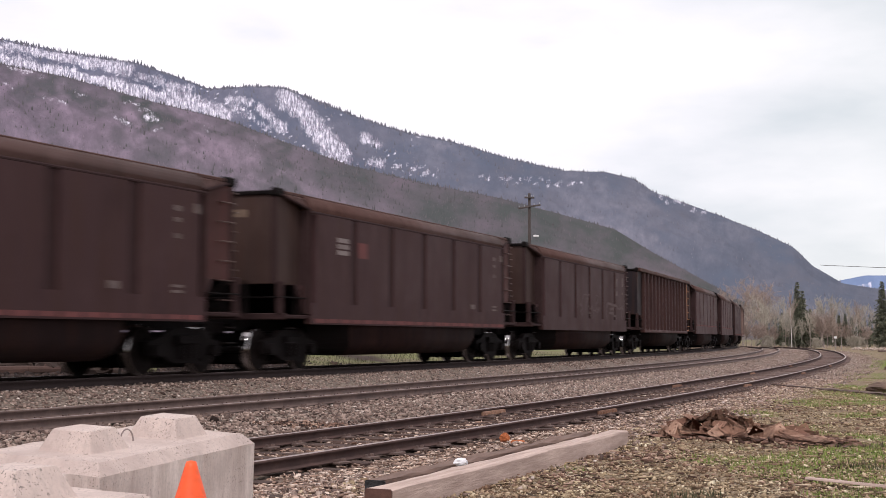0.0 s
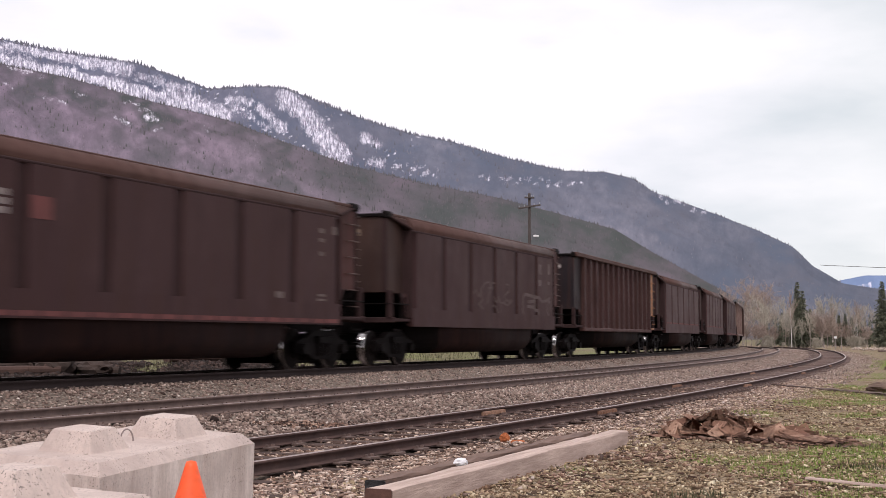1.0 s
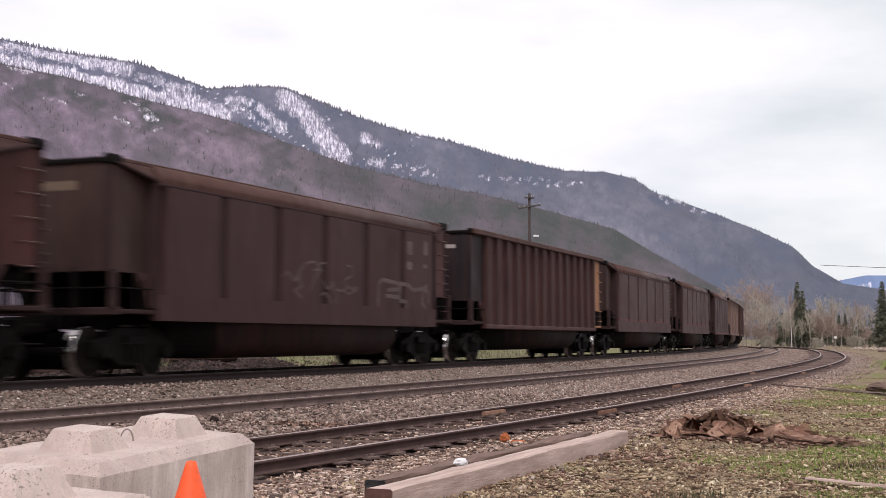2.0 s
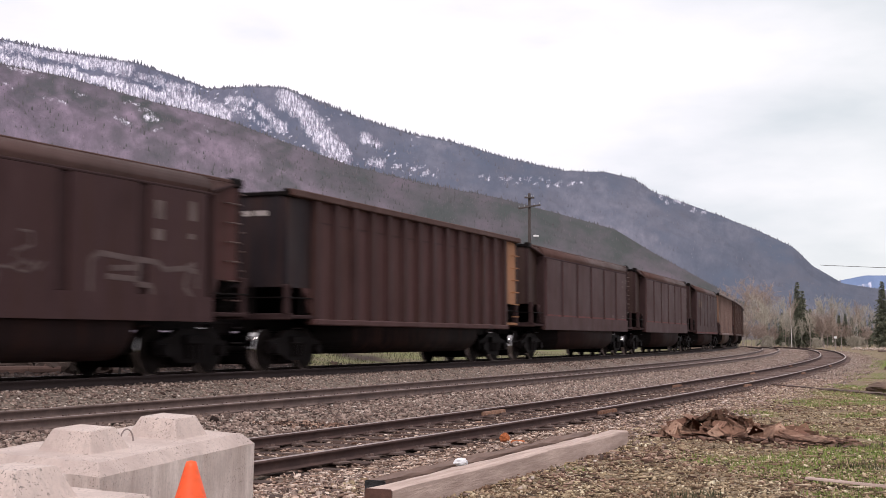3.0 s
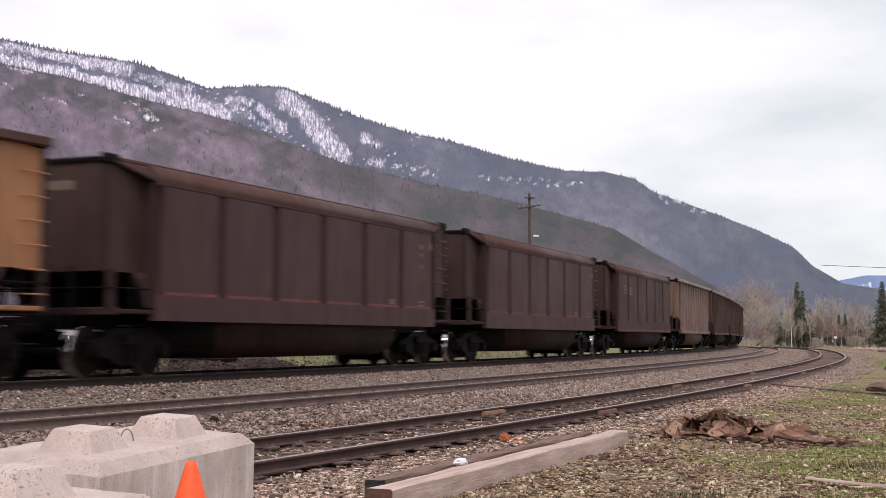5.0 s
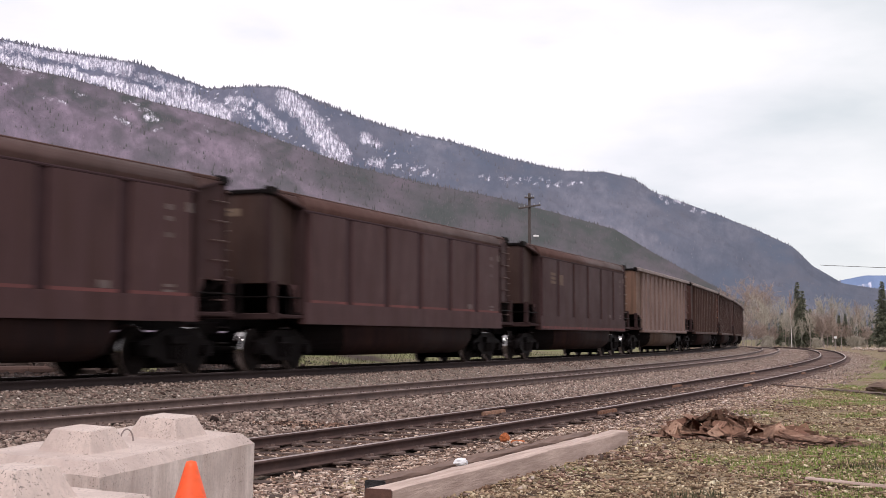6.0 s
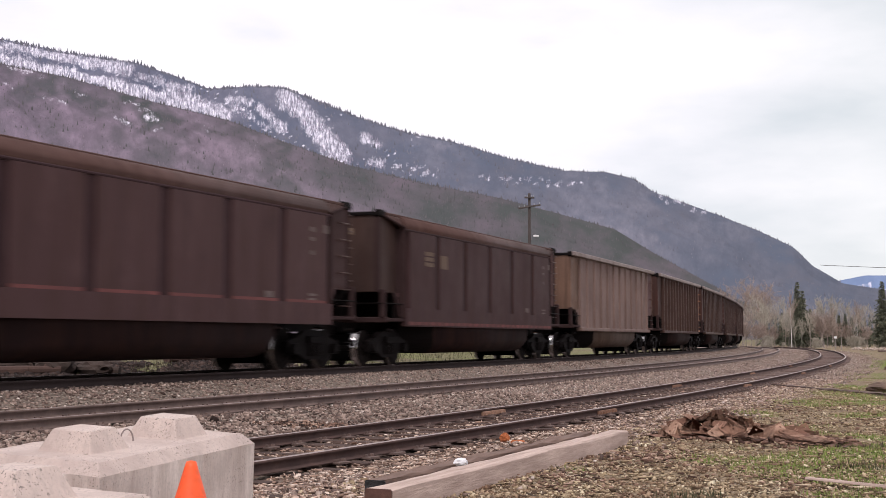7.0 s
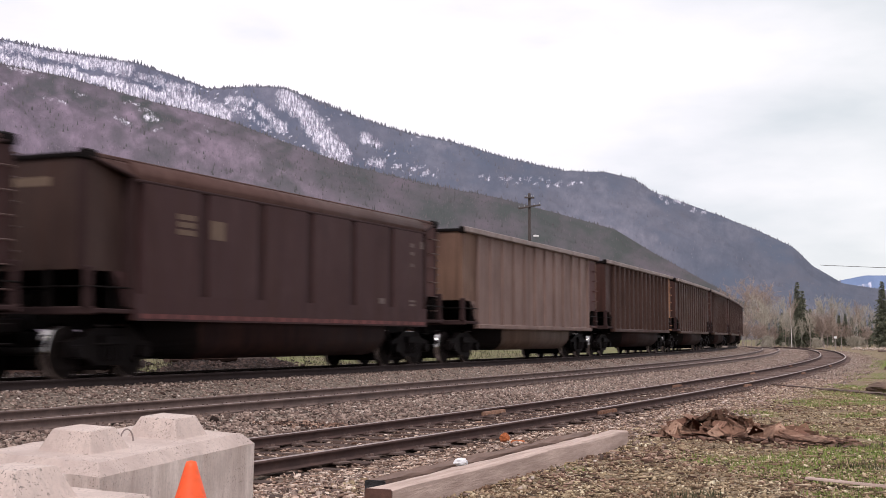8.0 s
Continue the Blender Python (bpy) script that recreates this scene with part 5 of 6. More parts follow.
timber("timber_beam", "long weathered grey timber beam lying on the gravel", (-0.44, 8.90), (1.975, 14.55), 0.205, 0.185, MAT["beam"], -0.005, seed=1)
# the plank's end face is painted black to give the shade of a hollow
timber("plank", "dark decayed plank lying behind the beam", (-0.52, 10.0), (1.66, 15.2), 0.17, 0.13, MAT["dark_plank"], -0.01, wobble=0.014, seed=2, cut="coal")
timber("old_tie", "rotten dark railway tie lying in the grass", (8.6, 33.5), (9.5, 27.3), 0.24, 0.07, MAT["tie"], -0.025, wobble=0.02, seed=3)
timber("old_tie", "dark tie on the grass verge", (17.3, 50.5), (19.5, 48.9), 0.25, 0.14, MAT["tie"], -0.02, wobble=0.03, seed=5)
timber("old_tie", "dark tie on the grass verge", (39.8, 118), (44.5, 117), 0.3, 0.22, MAT["tie"], -0.02, wobble=0.03, seed=7)
timber("board", "grey weathered board lying in the grass", (3.05, 10.9), (3.55, 10.25), 0.055, 0.02, MAT["beam"], 0.03, "board", 0.003, 8)


def crumpled(name, label, category, x, y, z, size, mat, seed, tall=0.6):
    rng = np.random.default_rng(seed)
    bm = bmesh.new()
    bmesh.ops.create_icosphere(bm, subdivisions=3, radius=0.5)
    for v in bm.verts:
        c = v.co.copy()
        f = 1 + 0.22 * noise.noise(c * 4 + Vector((seed, 0, 0))) + 0.16 * noise.noise(c * 9 + Vector((0, seed, 0)))
        v.co = Vector((c.x * f * size[0], c.y * f * size[1], max(-0.42, c.z * f) * size[2] + 0.42 * size[2]))
    ob = part(name, bm, mat)
    ob.matrix_basis = pose(x, y, z, 0, 0, rng.uniform(0, 360) if seed != 3 else 10)
    return tagged(ob, label, category)


crumpled("plastic_bag", "crumpled white plastic bag on the plank", "bag", 0.15, 11.05, 0.125, (0.125, 0.085, 0.075), MAT["bag"], 3)
crumpled("rotten_stump", "rounded rotten brown stump lying in the grass", "stump", 10.2, 29.6, -0.05, (1.3, 0.7, 0.30), MAT["old_stump"], 8)
crumpled("rag", "crumpled orange rag beside the rail", "rag", 0.72, 15.1, -0.005, (0.13, 0.12, 0.13), MAT["rag"], 5)
crumpled("rag", "orange scrap of cloth on the gravel", "rag", 0.86, 14.9, -0.005, (0.18, 0.12, 0.06), MAT["rag"], 6)


def rusty_plates():
    """A heap of old tie plates, each with spike holes."""
    rng = np.random.default_rng(11)
    meshes = []
    for k in range(3):
        bm = bmesh.new()
        w, d, t = 0.155, 0.095, 0.009
        xs = [-w, -0.117, -0.093, -0.02, 0.02, 0.093, 0.117, w]
        ys = [-d, -0.067, -0.043, 0.043, 0.067, d]
        gone = {(1, 1), (1, 3), (5, 1), (5, 3)}
        vs = {}
        for i, x in enumerate(xs):
            for j, y in enumerate(ys):
                lift = 0.012 * (k - 1) * math.sin(x * 9) + (0.008 if 2 < i < 5 else 0)
                vs[i, j] = bm.verts.new((x, y, lift))
        for i in range(len(xs) - 1):
            for j in range(len(ys) - 1):
                if (i, j) not in gone:
                    bm.faces.new((vs[i, j], vs[i + 1, j], vs[i + 1, j + 1], vs[i, j + 1]))
        bmesh.ops.solidify(bm, geom=bm.faces[:], thickness=t * 2)
        me = bpy.data.meshes.new("tie_plate")
        bm.to_mesh(me)
        bm.free()
        me.materials.append(MAT["rust_plate"])
        meshes.append(me)

    def drop(cx, cy, rx, ry, height, count):
        for i in range(count):
            a, r = rng.uniform(0, math.tau), math.sqrt(rng.uniform(0, 1))
            x, y = cx + rx * r * math.cos(a), cy + ry * r * math.sin(a)
            top = height * max(0.0, 1 - r ** 1.6)
            z = 0.03 + top * rng.uniform(0.35, 1.0)
            ob = new("loose_tie_plate", meshes[rng.integers(3)])
            steep = 56 if top > 0.05 else 16
            front = 1.0 if y < cy else 0.35
            ob.matrix_basis = pose(x, y, z, front * rng.uniform(0.3 * steep, 1.25 * steep), rng.uniform(-steep, steep) * 0.6, rng.uniform(-55, 55)) @ Matrix.Scale(rng.choice([0.6, 0.8, 0.95, 1.1]), 4)
            tagged(ob, "rusted iron tie plate with spike holes, in a heap", "tie plate", "heap of rusty tie plates")

    drop(3.28, 15.75, 0.72, 0.36, 0.30, 120)
    drop(3.90, 15.38, 0.60, 0.32, 0.13, 62)
    drop(4.24, 15.02, 0.28, 0.24, 0.06, 28)
    bm = bmesh.new()
    core = bmesh.ops.create_icosphere(bm, subdivisions=3, radius=1.0)
    for v in bm.verts:
        v.co = Vector((v.co.x * 0.60, v.co.y * 0.28, max(v.co.z, -0.2) * 0.12)) * (1 + 0.2 * noise.noise(v.co * 4))
    heap = part("scrap_heap", bm, MAT["rotten"])
    heap.matrix_basis = pose(3.28, 15.75, 0.0)
    tagged(heap, "low mound of rusty scrap under the plates", "scrap heap", kind="stuff")


rusty_plates()


def scrap_bits():
    """Flakes and splinters strewn round the heap."""
    rng = np.random.default_rng(13)
    n = 1500
    at = rng.choice(3, n, p=(0.5, 0.3, 0.2))
    cx, cy = np.array((3.28, 4.05, 4.30))[at], np.array((15.65, 15.2, 15.0))[at]
    x, y = cx + rng.normal(0, 0.30, n), cy + rng.normal(0, 0.22, n)
    z = ground_z(x, y) + rng.uniform(0, 0.04, n) * (np.abs(x - cx) < 0.5)
    me = scatter("rust_flakes", splinters(5, rng), np.stack([x, y, z], -1), rng.uniform(0.025, 0.075, n), MAT["rust_flake"], 1.0, 1.0, rng)
    tagged(new("rust_flakes", me), "red-brown rust flakes and bark strewn on the ground", "scrap", kind="stuff")


scrap_bits()


def bark_chunks():
    """Lumps of rotten wood and bark in loose drifts."""
    rng = np.random.default_rng(23)
    P, sz = [], []
    for cx, cy, sx, sy, n, big in ((2.0, 13.1, 0.42, 0.5, 520, 0.042), (1.0, 10.9, 0.35, 0.45, 420, 0.04), (2.9, 11.3, 0.6, 0.6, 420, 0.034), (-1.72, 17.35, 0.34, 0.17, 700, 0.05), (4.6, 17.5, 0.8, 0.8, 300, 0.045), (6.3, 22.5, 1.3, 1.5, 400, 0.055)):
        x, y = cx + rng.normal(0, sx, n), cy + rng.normal(0, sy, n)
        P.append(np.stack([x, y, ground_z(x, y) + rng.uniform(0.0, 0.03, n)], -1))
        sz.append(rng.uniform(0.3, 1.0, n) ** 1.5 * big)
    me = scatter("bark_chunks", splinters(8, rng), np.concatenate(P), np.concatenate(sz), MAT["bark_chunk"], 1.0, 1.2, rng)
    tagged(new("bark_chunks", me), "drifts of red-brown bark and rotten wood lumps", "wood debris", kind="stuff")


bark_chunks()

# ---- pole, wire, signs ----


def utility_pole(x, y, z, height):
    ob = thing("utility_pole", "grey wooden utility pole with two crossarms", "utility pole")
    ob.matrix_basis = pose(x, y, z)
    part("pole", rod(bmesh.new(), (0, 0, -0.4), (0, 0, height), 0.115, 0.075, 12), MAT["pole"], ob)
    for zz, half, turn in ((height - 0.25, 0.27, 12), (height - 0.75, 0.62, -14)):
        arm = part("crossarm", boxed(-half, half, -0.045, 0.045, -0.045, 0.045, 0.01), MAT["pole"], ob)
        arm.matrix_basis = pose(0, -0.13, zz, 0, -8 if half > 0.5 else 0, turn)
        for sx in (-0.92, -0.45, 0.45, 0.92):
            part("insulator", rod(bmesh.new(), (sx * half, 0, 0.06), (sx * half, 0, 0.14), 0.02, 0.016, 8), MAT["insulator"], arm, "pale glass insulator")
    part("plate", boxed(0.2, 0.5, -0.2, -0.14, height - 2.42, height - 2.31, 0.02), MAT["white_sign"], ob, "small white lamp head")


utility_pole(4.75, 70.5, 0.9, 8.32)


def wire(a, b, sag):
    cu = bpy.data.curves.new("overhead_wire", "CURVE")
    cu.dimensions, cu.bevel_depth = "3D", 0.03
    sp = cu.splines.new("POLY")
    sp.points.add(20)
    a, b = Vector(a), Vector(b)
    for i in range(21):
        p = a.lerp(b, i / 20)
        p.z -= sag * 4 * (i / 20) * (1 - i / 20)
        sp.points[i].co = (*p, 1)
    cu.materials.append(MAT["wire"])
    tagged(new("overhead_wire", cu), "thin dark overhead wire", "wire")


wire((44, 150, 9.85), (80, 150, 8.85), 0.15)


def sign_post(x, y, z, height, plate):
    ob = thing("sign_post", "small white railway sign on a post", "sign")
    ob.matrix_basis = pose(x, y, z)
    part("post", boxed(-0.028, 0.028, -0.028, 0.028, 0, height, 0.008), MAT["white_mark"], ob)
    if plate:
        part("plate", boxed(-0.17, 0.17, -0.1, -0.06, height - 0.06, height + 0.2, 0.015), MAT["white_sign"], ob, "white rounded sign plate")


sign_post(45.6, 150, 0.0, 1.35, True)
sign_post(44.0, 149, 0.0, 1.0, False)
sign_post(46.6, 151, 0.0, 1.7, False)

# ---- trees ----


def tubes(segments, sides):
    """Mesh arrays of many tapered sticks: rows of a, b, radius at a, radius at b."""
    seg = np.array(segments, float)
    a, b, ra, rb = seg[:, :3], seg[:, 3:6], seg[:, 6], seg[:, 7]
    d = b - a
    d /= np.linalg.norm(d, axis=1)[:, None] + 1e-9
    ref = np.where(np.abs(d[:, 2:3]) < 0.9, [[0, 0, 1.0]], [[1.0, 0, 0]])
    u = np.cross(d, ref)
    u /= np.linalg.norm(u, axis=1)[:, None]
    w = np.cross(d, u)
    ang = np.linspace(0, math.tau, sides, endpoint=False)
    ring = np.cos(ang)[None, :, None] * u[:, None] + np.sin(ang)[None, :, None] * w[:, None]
    V = np.concatenate([a[:, None] + ring * ra[:, None, None], b[:, None] + ring * rb[:, None, None]], 1)
    j = np.arange(sides)
    f = np.stack([j, (j + 1) % sides, sides + (j + 1) % sides, sides + j], -1)
    F = f[None] + (np.arange(len(seg)) * 2 * sides)[:, None, None]
    return V.reshape(-1, 3), F.reshape(-1, 4)


def bare_tree(label, height, seed, trunk_mat, spread=0.5, stems=1, twig=0.022, bark="twig", start=0.3, thick=0.009, lean=0.12):
    """Leafless tree: stems that fork into limbs and fine twigs."""
    rng = np.random.default_rng(seed)
    ob = thing("bare_tree", label, "tree", "bare trees beyond the yard")
    trunk, crown = [], []

    def grow(p, d, ln, r, level):
        n = (7, 3, 3, 1)[level]
        for i in range(n):
            q = p + d * ln / n
            r2 = r * (0.90 if level else 0.87)
            (trunk if level == 0 else crown).append((*p, *q, r, r2))
            frac = (i + 1) / n
            if level < 3 and (level or frac > start):
                for _ in range((4, 2, 2)[level]):
                    ax = rng.normal(size=3)
                    nd = d * rng.uniform(0.45, 0.9) + ax / np.linalg.norm(ax) * spread * rng.uniform(0.7, 1.5) + np.array([0, 0, 0.28])
                    nd /= np.linalg.norm(nd)
                    grow(q, nd, ln * rng.uniform(0.28, 0.48) * (1.15 - 0.5 * frac if level == 0 else 1), max(r2 * 0.42, twig * 0.5), level + 1)
            p, r = q, r2
            d = d + rng.normal(size=3) * (0.07 if level else 0.2 * lean)
            d = d / np.linalg.norm(d)

    for _ in range(stems):
        grow(np.array([rng.uniform(-0.3, 0.3) * (stems > 1), rng.uniform(-0.3, 0.3) * (stems > 1), -0.1]), np.array([rng.uniform(-lean, lean) * stems, rng.uniform(-0.8, 0.8) * lean, 1.0]), height * rng.uniform(0.85, 1.0), height * thick, 0)
    crown = np.array(crown)
    crown[:, 6:] = np.maximum(crown[:, 6:], twig * 0.72)
    for nm, seg, sides, mat in (("trunk", trunk, 7, trunk_mat), ("crown", crown, 3, MAT[bark])):
        o = new(nm, quick_mesh(nm, *tubes(seg, sides), mat))
        o.parent = ob
    return ob


def conifer(label, height, radius, seed):
    """Spruce: tapered trunk, whorls of drooping boughs set with needle sprays."""
    rng = np.random.default_rng(seed)
    ob = thing("conifer", label, "tree", "conifers beyond the yard")
    part("trunk", rod(bmesh.new(), (0, 0, -0.2), (0, 0, height * 0.98), height * 0.016, 0.015, 8), MAT["bark"], ob)
    tri = []
    z = height * 0.1
    while z < height:
        f = 1 - z / height
        for _ in range(rng.integers(6, 9)):
            a = rng.uniform(0, math.tau)
            ln = radius * f * rng.uniform(0.35, 1.15) * (0.9 + 0.1 * math.sin(z * 2.3 + seed)) + 0.10
            out = np.array([math.cos(a), math.sin(a), 0])
            side = np.array([-math.sin(a), math.cos(a), 0])
            for k in range(max(3, int(ln * 5))):
                t = (k + rng.uniform(0.2, 0.8)) / max(3, int(ln * 5))
                base = np.array([0, 0, z]) + out * ln * t + np.array([0, 0, 0.15 * ln * t - 0.45 * ln * t * t])
                for _s in range(4):
                    w = 0.30 * (0.45 + 0.65 * f ** 0.5) * (1.1 - 0.6 * t) * rng.uniform(0.7, 1.3) * max(0.5, radius / 2.2)
                    dirn = out * rng.uniform(0.3, 1.0) + side * rng.uniform(-1, 1) + np.array([0, 0, rng.uniform(-0.75, 0.25)])
                    dirn /= np.linalg.norm(dirn)
                    wide = np.cross(dirn, rng.normal(size=3))
                    wide /= np.linalg.norm(wide)
                    tri.append((base - wide * w * 0.28, base + wide * w * 0.28, base + dirn * w * 1.5))
        z += height * 0.018 + 0.08
    V = np.array(tri).reshape(-1, 3)
    o = new("crown", quick_mesh("crown", V, np.arange(len(V)).reshape(-1, 3), MAT["needle"]))
    o.parent = ob
    return ob


def spot(bearing, dist):
    """Place at a bearing fitted to the camera's view, in thousandths of the distance."""
    return bearing / 1000 * dist, dist


def place(ob, bearing, dist, scale=1.0, turn=0.0, z=0.0, first=False):
    x, y = spot(bearing, dist)
    m = pose(x, y, z, 0, 0, turn) @ Matrix.Scale(scale if first else scale / ob.scale.x, 4)
    if first:
        ob.matrix_basis = m
        return ob
    return copy_thing(ob, m)


rng_t = np.random.default_rng(5)
GREY = [bare_tree("slender leafless grey-brown tree at the yard's end", 9.5, 30 + k, MAT["bark"], 0.42, 1 + k % 2, 0.022, "grey_twig") for k in range(3)]
PINK = [bare_tree("bushy leafless reddish-brown tree at the yard's end", 7.0, 40 + k, MAT["bark"], 0.85, 3, 0.03) for k in range(3)]
TALL = bare_tree("broad leafless tree with a hazy brown crown", 13.0, 50, MAT["bark"], 0.85, 2, 0.028, "twig")
BIRCH = bare_tree("tall birch with a pale white trunk", 9.5, 60, MAT["birch"], 0.35, 1, 0.02, "twig", 0.55, 0.0105, 0.015)
BUSH = [bare_tree("low leafless brown shrub", 2.6, 70 + k, MAT["bark"], 0.8, 4, 0.024, "grey_twig", 0.1) for k in range(2)]
used = set()


def put_tree(ob, bearing, dist, scale=1.0, z=0.0):
    first = ob.name not in used
    used.add(ob.name)
    return place(ob, bearing, dist, scale, rng_t.uniform(0, 360), z, first)


for bearing, d, s in ((232, 235, 0.95), (243, 245, 0.88), (254, 240, 0.9), (222, 250, 0.9), (315, 260, 0.5)):
    put_tree(TALL, bearing, d, s * 0.86)
for bearing, d, s in ((239, 205, 0.75), (247, 210, 0.7), (251, 200, 0.62), (257, 205, 0.66), (263, 208, 0.6), (267, 204, 0.7), (279, 206, 0.68), (286, 210, 0.62), (295, 205, 0.7),
                 (301, 208, 0.72), (310, 210, 0.66), (317, 212, 0.6), (323, 205, 0.58), (329, 210, 0.62), (335, 206, 0.55), (348, 200, 0.6)):
    put_tree(GREY[rng_t.integers(3)], bearing, d, s * 0.92)
for bearing, d, s in ((235, 195, 0.6), (242, 190, 0.5), (249, 192, 0.52), (256, 188, 0.45), (276, 190, 0.62), (282, 188, 0.7), (288, 190, 0.78), (293, 186, 0.7), (298, 190, 0.72), (304, 195, 0.6),
                 (272, 194, 0.5), (314, 195, 0.5), (327, 195, 0.48), (337, 190, 0.5)):
    put_tree(PINK[rng_t.integers(3)], bearing, d, s * 0.82)
for bearing, d, s in ((270.3, 178, 0.62), (321, 192, 0.55), (302, 205, 0.5)):
    put_tree(BIRCH, bearing, d, s)
for bearing, d, s in ((265, 182, 0.5), (273, 180, 0.36), (278, 181, 0.34), (285, 182, 0.42), (268, 183, 0.46)):
    put_tree(GREY[rng_t.integers(3)], bearing, d, s)
for k in range(22):
    put_tree(BUSH[k % 2], rng_t.uniform(227, 359), rng_t.uniform(165, 195), rng_t.uniform(0.25, 0.6))
SPRUCE = [conifer("dark green spruce beyond the tracks", 10.0, 2.9, 80), conifer("dense dark spruce beyond the tracks", 9.0, 3.2, 81), conifer("slim dark spruce beyond the tracks", 9.0, 2.1, 82)]
for k, bearing, d, s in ((0, 275, 186, 0.95), (2, 272, 185, 0.75), (0, 279, 184, 0.82), (1, 276, 185, 0.72), (1, 282, 185, 0.6), (1, 268, 200, 0.6), (1, 285, 198, 0.62), (1, 263, 215, 0.62), (1, 279, 206, 0.6), (2, 268, 212, 0.7), (1, 307, 200, 0.55), (0, 312, 200, 0.52), (2, 327, 212, 0.55),
                    (0, 341, 150, 0.80), (0, 348, 148, 0.75), (2, 336, 215, 0.55), (1, 354, 150, 0.8), (0, 323, 222, 0.6), (1, 288, 222, 0.55), (2, 258, 226, 0.6),
                    (1, 250, 230, 0.55), (0, 271, 218, 0.72), (1, 285, 214, 0.7), (2, 291, 216, 0.62), (1, 298, 220, 0.6), (0, 303, 224, 0.6), (1, 317, 222, 0.55), (2, 331, 218, 0.6), (1, 345, 205, 0.6)):
    put_tree(SPRUCE[k], bearing, d, s)

# ---- loose ground cover ----
rng_g = np.random.default_rng(17)


def spread(count, s0, s1, o0, o1, near, fall, ties=True):
    """Random places along the tracks, denser towards the tripod."""
    s, o = rng_g.uniform(s0, s1, count), rng_g.uniform(o0, o1, count)
    on_tie = (np.abs((s + 16) % 0.54 - 0.27) > 0.175) & (o > NEAR - 1.55) & (o < NEAR + 1.0)
    if ties:
        s, o = s[~on_tie], o[~on_tie]
    count = len(s)
    x, y, _ = on_line(s, o)
    keep = rng_g.random(count) < np.clip(near / np.maximum(np.hypot(x, y), 1), 0, 1) ** fall
    keep &= (np.abs(x / y) < 0.40) & (y > 4.5)
    return x[keep], y[keep], o[keep]


def build_stones():
    x, y, o = spread(360000, -18, 30, -3.4, 13.5, 11, 1.1)
    keep = (np.hypot(x, y) < 27) & (rng_g.random(len(x)) < np.where(o > 10.2, 0.8 * np.clip((11.9 - o) / 1.7, 0, 1), 1.0))
    for rail in (GAUGE / 2, MID - GAUGE / 2, MID + GAUGE / 2, NEAR - GAUGE / 2, NEAR + GAUGE / 2):
        keep &= np.abs(o - rail - 0.035 * np.sign(rail)) > 0.10
    keep &= ~((np.abs(o - NEAR) < 1.3) & (rng_g.random(len(x)) < 0.25))
    keep &= ~((np.abs(o) < 0.7) & (rng_g.random(len(x)) < 0.5))
    x, y, o = x[keep], y[keep], o[keep]
    z = ground_z(x, y, o) + rng_g.uniform(-0.005, 0.02, len(x)) - np.where(np.abs(o - NEAR) < 1.3, 0.02, 0)
    size = rng_g.uniform(0.022, 0.058, len(x)) * rng_g.choice([1] * 9 + [1.4], len(x))
    me = scatter("ballast_stones", rock_bases(3, rng_g) + [(v * np.array((0.55, 0.9, 1.35)), f) for v, f in splinters(6, rng_g)], np.stack([x, y, z], -1), size, MAT["stone"], 0.8, math.pi, rng_g)
    tagged(new("ballast_stones", me), "loose grey-brown crushed ballast stones", "gravel", kind="stuff")
    x, y, o = spread(260000, -5, 125, -3.3, 11.5, 26, 1.0)
    far = (np.hypot(x, y) >= 26) & (rng_g.random(len(x)) < np.where(np.abs(o - NEAR) < 1.3, 0.8, 1.0))
    x, y, o = x[far], y[far], o[far]
    octa = (np.array([(0.5, 0, 0), (-0.5, 0, 0), (0, 0.5, 0), (0, -0.5, 0), (0, 0, 0.5), (0, 0, -0.5)]), np.array([(0, 2, 4), (2, 1, 4), (1, 3, 4), (3, 0, 4), (2, 0, 5), (1, 2, 5), (3, 1, 5), (0, 3, 5)]))
    z = ground_z(x, y, o)
    me = scatter("ballast_stones", [octa], np.stack([x, y, z], -1), rng_g.uniform(0.035, 0.075, len(x)), MAT["stone"], 0.8, math.pi, rng_g)
    tagged(new("ballast_stones", me), "loose grey-brown crushed ballast stones", "gravel", kind="stuff")


def build_chips():
    bases = splinters(9, rng_g)
    bases.append((bases[0][0] / np.abs(bases[0][0]).max(0) * np.array((1.5, 0.12, 0.1)), bases[0][1]))
    octa = np.array([(0.5, 0, 0), (-0.5, 0, 0), (0, 0.5, 0), (0, -0.5, 0), (0, 0, 0.5), (0, 0, -0.5)])
    sides = np.array([(0, 2, 4), (2, 1, 4), (1, 3, 4), (3, 0, 4), (2, 0, 5), (1, 2, 5), (3, 1, 5), (0, 3, 5)])
    bases += [(octa * rng_g.uniform(0.9, 2.0, (6, 1)), sides) for _ in range(5)]
    x, y, o = spread(760000, -18, 34, 10.4, 26, 11, 1.2)
    keep = (np.hypot(x, y) < 34) & (rng_g.random(len(x)) < 0.40 + 0.5 * (wave(x, y, 1.6, 4) > -0.1))
    x, y, o = x[keep], y[keep], o[keep]
    z = ground_z(x, y, o) + rng_g.uniform(0.0, 0.02, len(x))
    me = scatter("wood_chips", bases, np.stack([x, y, z], -1), rng_g.uniform(0.009, 0.022, len(x)) * rng_g.choice([1] * 7 + [1.5, 2.1], len(x)), MAT["chip"], 1.0, 1.5, rng_g)
    tagged(new("wood_chips", me), "scattered brown bark and wood chips", "wood debris", kind="stuff")


